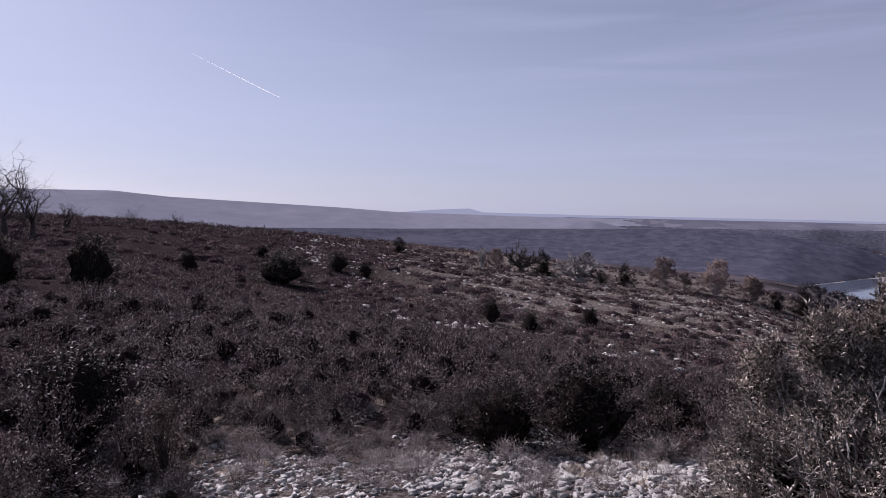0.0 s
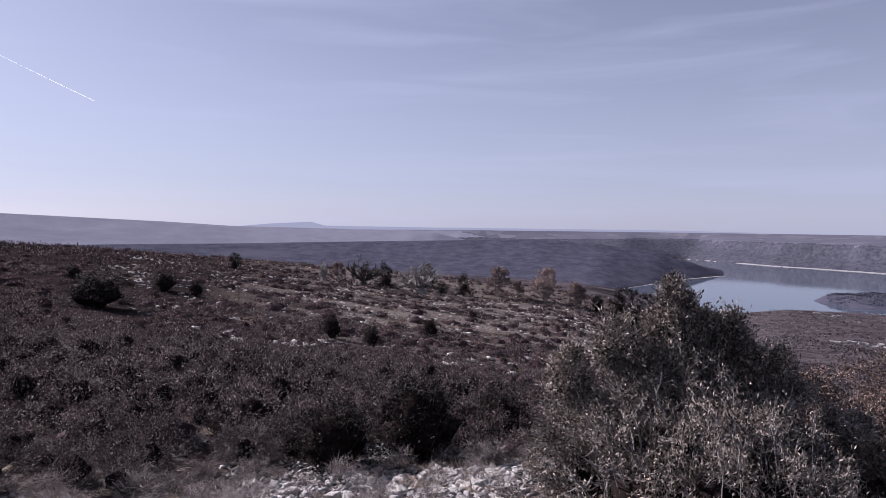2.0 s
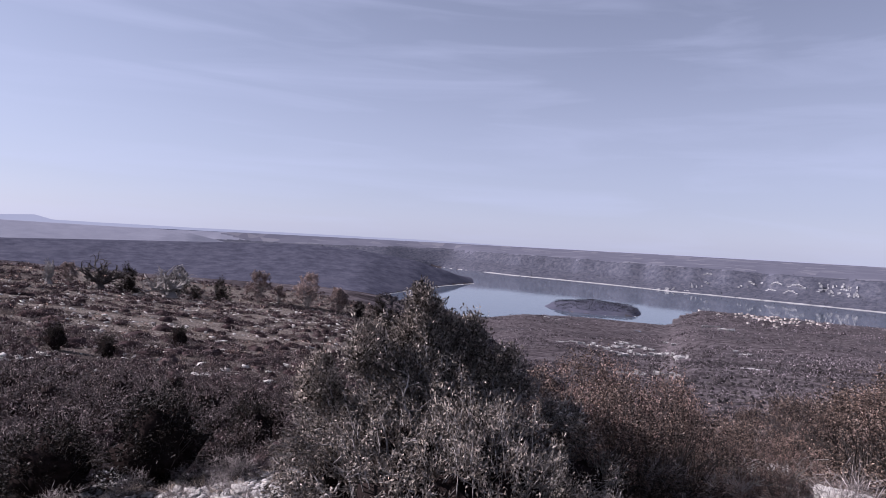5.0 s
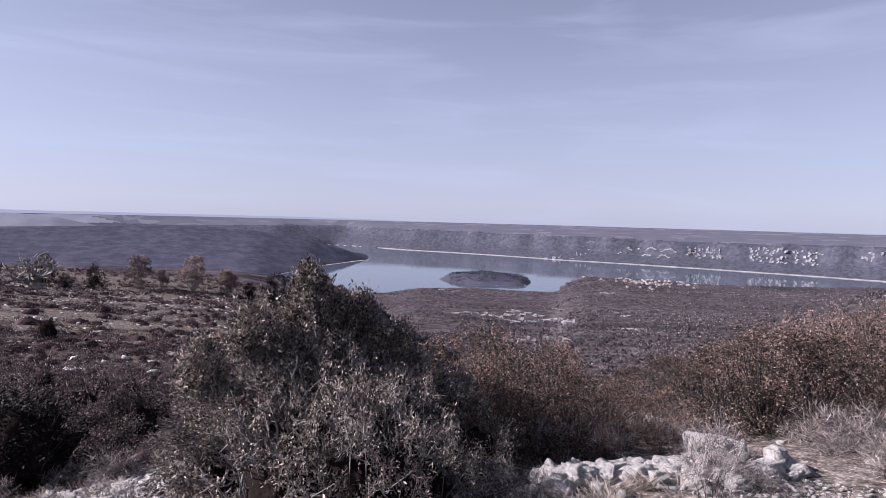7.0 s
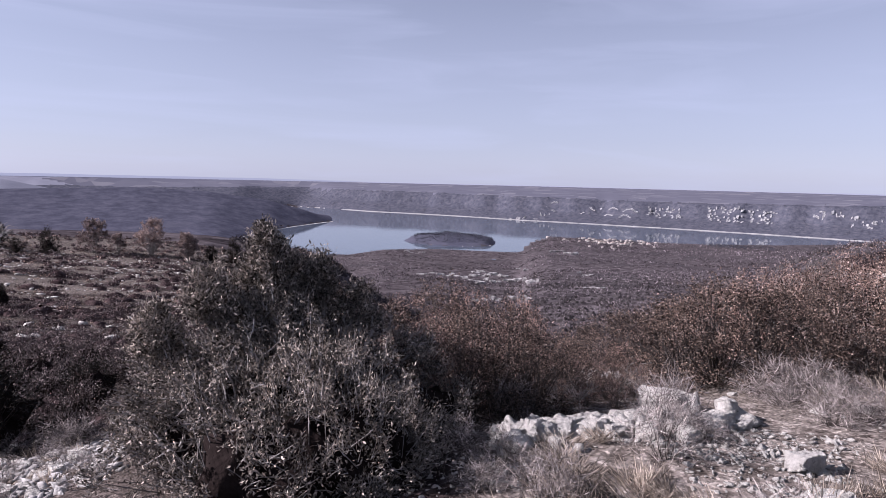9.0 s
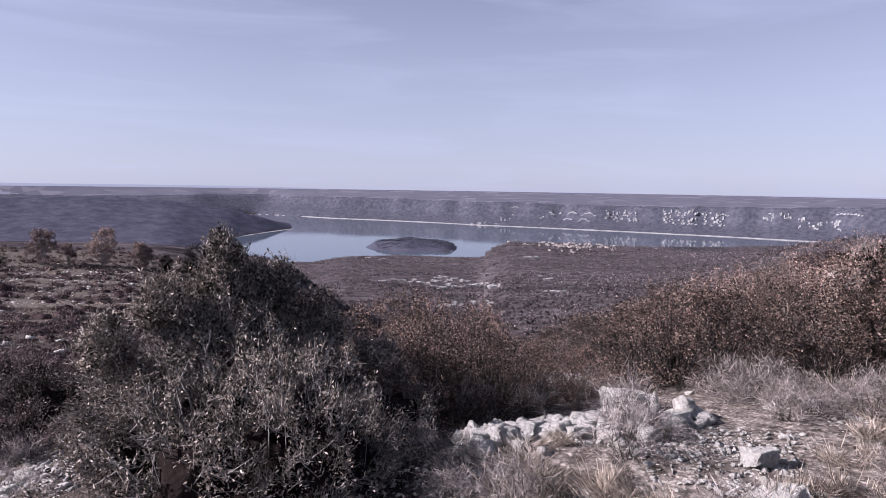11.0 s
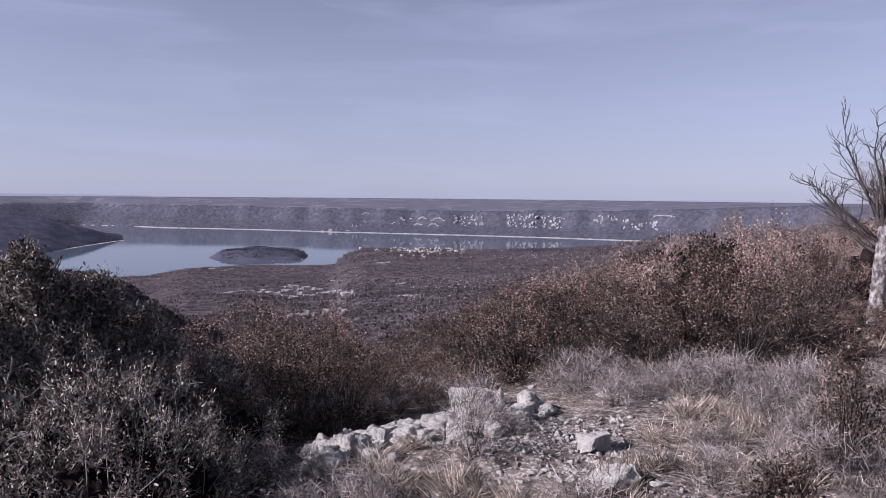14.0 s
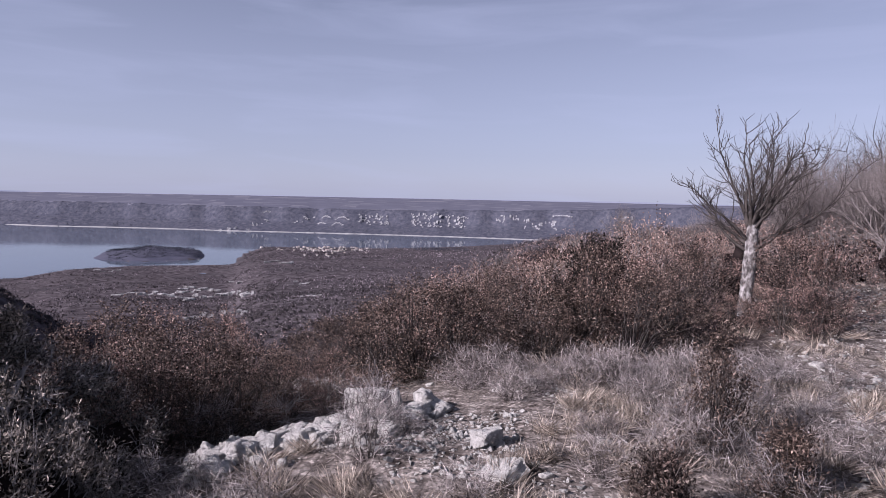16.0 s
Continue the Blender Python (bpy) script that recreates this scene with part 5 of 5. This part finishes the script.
def block(rng, size):
    """A broken limestone block: a box knocked out of shape, with chipped corners."""
    bm = bmesh.new()
    for x in (-1, 1):
        for y in (-1, 1):
            for z in (-1, 1):
                q = np.array([x, y, z]) * rng.uniform(0.45, 1.0, 3)
                for _ in range(2):
                    bm.verts.new((q + rng.normal(0, 0.13, 3)) * np.array(size) * 0.56)
    got = bmesh.ops.convex_hull(bm, input=bm.verts)
    bmesh.ops.delete(bm, geom=list({g for g in got["geom_interior"] + got["geom_unused"] if isinstance(g, bmesh.types.BMVert)}), context="VERTS")
    bmesh.ops.triangulate(bm, faces=bm.faces)
    if max(size) > 0.07:
        bmesh.ops.subdivide_edges(bm, edges=bm.edges, cuts=5 if max(size) > 0.2 else 2, use_grid_fill=True)
        bmesh.ops.triangulate(bm, faces=bm.faces)
        bm.normal_update()
        off = Vector(rng.uniform(0, 90, 3))
        k = min(size)
        for vert, way in [(q, q.normal.copy()) for q in bm.verts]:
            q = vert.co * (1.6 / k)
            pits = noise.turbulence(q * 0.8 + off, 4, True, noise_basis="PERLIN_ORIGINAL") - 0.6     # ridges and hollows of weathered limestone
            step = abs(noise.noise(q * 1.1 + off * 2)) ** 0.5 - 0.45
            vert.co += way * (pits * 0.16 + step * 0.20) * k + Vector((noise.noise(q * 2.5 + off), noise.noise(q * 2.5 - off), 0)) * k * 0.06
    bm.verts.index_update()
    v = np.array([q.co[:] for q in bm.verts])
    f = np.array([[c.index for c in face.verts] for face in bm.faces])
    bm.free()
    return v, f


def rock(az, r, size, seed, sink=0.25, label="pale weathered limestone rock on the ground", group="limestone rocks"):
    rng = np.random.default_rng(seed)
    v, f = block(rng, np.array(size) * 0.66)
    ob = part_np("limestone_rock", v, f, M_STONE)
    p = on_ground(az, r)
    ob.matrix_basis = Matrix.LocRotScale((p.x, p.y, p.z + size[2] * (0.42 - sink)), Euler((rng.uniform(-0.3, 0.3), rng.uniform(-0.3, 0.3), rng.uniform(0, 6.28))), None)
    return tagged(ob, label, "rock", group)


for k, (a, r, size, sink) in enumerate((
        (-80.9, 4.2, (0.36, 0.22, 0.16), 0.16), (-82.6, 3.68, (0.40, 0.28, 0.15), 0.2), (-75.2, 5.15, (0.24, 0.22, 0.29), 0.18), (-74.4, 5.05, (0.34, 0.26, 0.16), 0.2), (-76.4, 5.1, (0.28, 0.22, 0.14), 0.2),
        (-70.4, 5.3, (0.54, 0.40, 0.32), 0.18), (-71.9, 5.2, (0.40, 0.30, 0.20), 0.2), (-69.2, 5.1, (0.26, 0.24, 0.15), 0.2), (-68.4, 4.6, (0.26, 0.22, 0.18), 0.15),
        (-67.3, 4.45, (0.24, 0.22, 0.20), 0.15), (-66.2, 4.35, (0.29, 0.22, 0.15), 0.18), (-65.2, 4.5, (0.22, 0.20, 0.21), 0.15), (-64.2, 4.3, (0.29, 0.22, 0.14), 0.2),
        (-63.0, 4.4, (0.29, 0.22, 0.17), 0.15), (-61.6, 4.25, (0.31, 0.24, 0.17), 0.15), (-60.2, 4.2, (0.32, 0.26, 0.20), 0.15), (-58.6, 4.15, (0.29, 0.24, 0.17), 0.2),
        (-72.4, 4.4, (0.22, 0.18, 0.16), 0.2), (-67.6, 4.8, (0.26, 0.20, 0.18), 0.2), (-65.0, 4.7, (0.26, 0.20, 0.17), 0.2), (-57.0, 4.2, (0.26, 0.22, 0.15), 0.2),
        (-66.8, 4.6, (0.19, 0.17, 0.18), 0.15), (-63.6, 4.6, (0.20, 0.17, 0.15), 0.2), (-70.8, 5.05, (0.24, 0.2, 0.2), 0.2))):
    rock(a, r, size, 1 + k, sink)
rrng = np.random.default_rng(77)
for k in range(95):         # shards round the ledge
    f = rrng.random()
    a = -57.0 - 19 * f + rrng.normal(0, 0.7)
    r = 4.15 + 0.9 * f ** 1.5 + rrng.normal(0, 0.14)
    w = 0.09 + 0.19 * rrng.random() ** 1.5
    rock(a, r, (w, w * rrng.uniform(0.6, 1.0), w * rrng.uniform(0.45, 0.8)), 2100 + k, 0.15)
for k in range(30):         # stones of the path
    a, r = rrng.uniform(-111, -103), rrng.uniform(5.6, 7.4)
    w = 0.05 + 0.12 * rrng.random() ** 2
    rock(a, r, (w * 1.2, w, w * 0.5), 2400 + k, 0.25)
for k in range(75):         # heap of broken blocks in the clearing
    a, r = rrng.uniform(-24, 1), rrng.uniform(5.3, 7.2)
    w = 0.08 + 0.13 * rrng.random() ** 1.7
    rock(a, r, (w * 1.2, w, w * 0.65), 2600 + k, 0.2)
for a, r, w in ((-92.5, 3.5, 0.15), (-70.5, 4.15, 0.13), (-72.0, 4.0, 0.12), (-101.0, 5.6, 0.12), (-108.0, 4.4, 0.13), (-84.5, 24.0, 0.9), (-79.0, 14.0, 0.5), (-88.0, 9.6, 0.3), (-84.0, 5.9, 0.2),
                (-43.2, 5.6, 0.35), (-43.8, 5.75, 0.28), (-65.5, 6.9, 0.3), (-63.8, 7.0, 0.3), (-47.0, 8.5, 0.4)):
    rock(a, r, (w, w * 0.8, w * 0.6), int(1000 + w * 100 - a))
for k in range(24):
    a, r = rrng.uniform(-25, 24), rrng.uniform(5.6, 8.6)
    w = 0.06 + 0.13 * rrng.random() ** 2
    rock(a, r, (w * 1.2, w, w * 0.55), 300 + k, 0.25)
for k in range(32):
    a, r = rrng.uniform(-110, -62), rrng.uniform(2.9, 6.5)
    w = 0.04 + 0.08 * rrng.random() ** 2
    rock(a, r, (w * 1.2, w, w * 0.6), 400 + k, 0.25)


def gravel(name, n, az0, az1, r0, r1, size, seed, label, thin=-0.1, mat=None):
    rng = np.random.default_rng(seed)
    models = [hull(rng, (1.2, 1.0, 0.6), 9) for _ in range(8)]
    a, r = rng.uniform(az0, az1, n), rng.uniform(r0 ** 1.6, r1 ** 1.6, n) ** (1 / 1.6)
    x, y = -np.sin(np.radians(a)) * r, np.cos(np.radians(a)) * r
    ok = fbm(x, y, 1.5, 3, seed) > thin
    x, y = x[ok], y[ok]
    z = ground_z(x, y)
    vs, fs, base = [], [], 0
    for i in range(len(x)):
        v, f = models[i % 8]
        t, s = rng.uniform(0, 6.28), size * (0.35 + 1.3 * rng.random() ** 3)
        c, sn = math.cos(t), math.sin(t)
        vs.append(v @ np.array([[c, sn, 0], [-sn, c, 0], [0, 0, 1]]) * s + np.array([x[i], y[i], z[i] + s * 0.1]))
        fs.append(f + base)
        base += len(v)
    return tagged(part_np(name, np.concatenate(vs), np.concatenate(fs), mat or M_STONE), label, "gravel", kind="stuff")


gravel("gravel", 9500, -30, 26, 4.6, 9.0, 0.072, 51, "loose pale limestone rubble of the clearing", 0.03, M_RUBBLE)
gravel("gravel", 1500, -24, 3, 5.2, 7.3, 0.10, 57, "heap of broken limestone in the clearing", -0.5, M_RUBBLE)
gravel("gravel", 6500, -114, -50, 2.6, 6.8, 0.036, 52, "small pale stones in the dry grass", -0.1)
gravel("gravel", 1500, -84, -64, 3.3, 5.0, 0.05, 56, "pale rubble between the grass tufts", -0.15)
# few pale stones here, leaving dark earth in place of the tree's shadow
gravel("gravel", 500, -68, -42, 2.8, 4.6, 0.03, 55, "small stones on bare earth under the oak", -0.4)
gravel("gravel", 900, -112, -102, 5.4, 13, 0.06, 53, "pale stones of the path", -0.4)
gravel("gravel", 8500, -34, 14, 20, 100, 0.27, 54, "pale stones scattered over the open slope", 0.05)


def stick(az, r, length, seed):
    rng = np.random.default_rng(seed)
    p = on_ground(az, r)
    a = rng.uniform(0, 3.14)
    d = np.array([math.cos(a), math.sin(a), 0.06])
    pts = np.array([np.array(p) + d * length * f + np.array([0, 0, 0.03]) + rng.normal(0, 0.012, 3) for f in (0, 0.3, 0.6, 1)])
    tagged(part_np("dead_stick", *tubes([(pts, (0.006, 0.0055, 0.004, 0.002))], 5), M_DEADWOOD), "bleached dead stick lying in the grass", "stick", "dead sticks")


for k, (a, r) in enumerate(((-92.7, 4.3), (-94, 4.5), (-98, 3.3), (-101, 3.6), (-91, 4.1), (-104, 3.4), (-97, 3.1), (-62.5, 5.3), (-63.5, 5.2), (-61, 5.5))):
    stick(a, r, RNG.uniform(0.12, 0.3), 600 + k)

# ---- the far distance ----
# slightly blue limestone, with the haze of distance put into its colour
M_CRAG = plain("hazed_limestone", [(0.38, (0.13, 0.13, 0.145)), (0.52, (0.29, 0.29, 0.30)), (0.68, (0.43, 0.427, 0.435))], 0.22, 1.0, 2.0, 0.3, (1, 1, 0.35))


def crag(az, el, w, h, seed, name="crag", label="bare pale limestone crag on the wooded scarp", group="crags", lean=0.7):
    rng = np.random.default_rng(seed)
    r = meet(az, el, 400)
    p = on_ground(az, r)
    v, f = block(rng, (1.6, 1.0, 1.6))
    v = v * np.array([w * 0.55, min(w, 14.0) * 0.35, h * 0.6])
    ob = part_np(name, v, f, M_CRAG)
    ob.matrix_basis = Matrix.LocRotScale((p.x, p.y, p.z + h * 0.12), Euler((rng.uniform(-0.45, -0.1), rng.uniform(-lean, lean), radians(az) + rng.uniform(-0.3, 0.3))), None)
    return tagged(ob, label, "rock", group)


crng = np.random.default_rng(90)


def arch(az, el, half, rise, n):
    """A band of bare rock set along an arc in the camera's view of the scarp."""
    for k in range(n):
        f = -1 + 2 * (k + 0.5) / n
        crag(az + half * f, el - rise * f * f + crng.normal(0, 0.02), crng.uniform(9, 17), crng.uniform(6, 11), int(crng.integers(10 ** 6)), lean=0.25)


for az, el, half, rise, n in ((-65.0, -2.42, 0.62, 0.30, 9), (-63.6, -2.36, 0.40, 0.16, 6), (-62.1, -2.62, 0.5, -0.22, 7), (-61.2, -2.85, 0.4, 0.12, 5), (-64.6, -2.95, 0.5, 0.22, 7), (-63.2, -2.92, 0.35, 0.15, 5), (-67.0, -2.6, 0.55, 0.3, 8),
                              (-84.9, -1.85, 0.9, 0.1, 8), (-58.5, -2.0, 0.3, 0.1, 4), (-76.0, -2.2, 0.5, 0.2, 5)):
    arch(az, el, half, rise, n)
# walls of rock: bearings, heights, count
for a0, a1, e0, e1, n in ((-66.5, -69.2, -3.05, -2.15, 40), (-71.2, -74.0, -3.2, -1.95, 56), (-74.4, -76.2, -3.3, -2.0, 26), (-79.0, -81.0, -2.6, -1.95, 16), (-81.5, -84.5, -3.2, -2.4, 34), (-57.2, -58.6, -3.3, -2.3, 8), (-90.0, -91.2, -2.2, -1.9, 4)):
    for k in range(n):
        f, g = crng.random(), crng.random()
        crag(a0 + (a1 - a0) * f, e0 + (e1 - e0) * g, crng.uniform(5, 15), crng.uniform(7, 20), int(crng.integers(10 ** 6)), lean=0.3)
for k, (a, e, w) in enumerate(((-55.8, -3.5, 14), (-55.3, -3.6, 26), (-54.6, -3.6, 20), (-56.9, -3.55, 24))):
    crag(a, e, w, 24 - 6 * k, 900 + k)


def ledge(az0, az1, el0, el1, tall, n, seed):
    """A long step of bare limestone in the valley woods, broken into blocks."""
    rng = np.random.default_rng(seed)
    for k in range(n):
        f = (k + 0.5) / n
        a, e = az0 + (az1 - az0) * f, el0 + (el1 - el0) * f + rng.normal(0, 0.09)
        r = meet(a, e, 110)
        p = on_ground(a, r)
        w = r * radians(abs(az1 - az0)) / n * rng.uniform(0.35, 1.0)
        h = r * radians(tall) * rng.uniform(0.4, 1.0)
        v, fc = block(rng, (1.7, 1.0, 1.7))
        ob = part_np("outcrop", v * np.array([w, w * 0.7, h]), fc, M_LEDGE)
        ob.matrix_basis = Matrix.LocRotScale((p.x, p.y, p.z + h * 0.2), Euler((0.0, rng.uniform(-0.1, 0.1), radians(a) + rng.uniform(-0.3, 0.3))), None)
        tagged(ob, "bare white limestone ledge in the valley woods", "rock", "outcrops")


M_LEDGE = plain("valley_limestone", [(0.38, (0.12, 0.115, 0.115)), (0.5, (0.30, 0.29, 0.285)), (0.68, (0.46, 0.45, 0.44))], 0.3, 1.0, 0.6, 0.5, (1, 1, 0.4))
for az0, az1, el0, el1, tall, n, seed in ((-51.1, -57.6, -9.43, -9.17, 0.34, 11, 970),
                                            (-48.0, -50.8, -8.9, -9.02, 0.22, 7, 971),
                                            (-51.1, -54.5, -8.92, -8.8, 0.2, 7, 972),
                                            (-51.1, -54.0, -11.22, -11.01, 0.4, 6, 973),
                                            (-54.7, -56.8, -11.0, -10.67, 0.5, 5, 974),
                                            (-60.8, -62.1, -8.39, -8.46, 0.2, 4, 975),
                                            (-61.3, -63.4, -9.4, -9.39, 0.16, 4, 976),
                                            (-46.3, -47.9, -9.04, -8.8, 0.12, 3, 977),
                                            (-51.4, -53.5, -8.66, -8.65, 0.12, 4, 978),
                                            (-55.3, -56.6, -8.18, -8.26, 0.12, 2, 979),
                                            (-58.2, -60.7, -6.44, -6.49, 0.16, 4, 980),
                                            (-45.0, -46.8, -6.84, -6.96, 0.1, 4, 981)):
    ledge(az0, az1, el0, el1, tall, n, seed)


def house(w, d, h):
    root = tagged(new("house"), "small pale village house with a clay-tiled roof", "house", "houses of the lakeside village")
    v = [(x, y, z) for z in (-3, h) for x, y in ((-w, -d), (w, -d), (w, d), (-w, d))]
    f = [(0, 1, 5, 4), (1, 2, 6, 5), (2, 3, 7, 6), (3, 0, 4, 7), (4, 5, 6, 7)]
    part_np("wall", v, f, M_WALL, root)
    e, t = 0.8, h + w * 0.55
    v = [(-w - e, -d - e, h), (w + e, -d - e, h), (w + e, d + e, h), (-w - e, d + e, h), (0, -d - e, t), (0, d + e, t)]
    v += [(x, y, z - 0.5) for x, y, z in v]
    f = [(0, 3, 5, 4), (1, 4, 5, 2), (6, 10, 11, 9), (7, 8, 11, 10), (0, 4, 10, 6), (4, 1, 7, 10), (3, 9, 11, 5), (5, 11, 8, 2), (0, 6, 9, 3), (1, 2, 8, 7)]
    part_np("roof", v, f, M_ROOF, root)
    return root


houses = [house(2.6, 4.0, 2.6), house(2.4, 3.2, 3.2), house(3.0, 5.0, 2.4)]
hrng = np.random.default_rng(60)
for k in range(90):
    a = hrng.normal(-63.4, 1.5) if k % 4 else hrng.normal(-66.5, 0.5) if k % 8 else hrng.uniform(-67.5, -58)
    r = hrng.uniform(2260, 2475) if k < 80 else hrng.uniform(1950, 2190)
    p = on_ground(a, r)
    m = Matrix.LocRotScale((p.x, p.y, p.z + 1.0), Euler((0, 0, hrng.uniform(0, 6.28))), None)
    if k < 3:
        houses[k].matrix_basis = m
    else:
        copy_thing(houses[k % 3], m)

for az, r, h, seed in ((-63.0, 5.35, 0.26, 31), (-61.5, 5.5, 0.3, 32), (-66.5, 6.0, 0.3, 34)):
    ob = bare_tree("bare_shrub", "low leafless shrub with pale crooked branches", seed, h * 1.5, 0.08, 6, 2, 0.8, 0.1, 0.014, (2, 3), M_BARK, "bare shrubs")
    for limb in ob.children:
        limb.data.materials[0] = M_BARK
    ob.matrix_basis = Matrix.Translation(on_ground(az, r, 0.02))
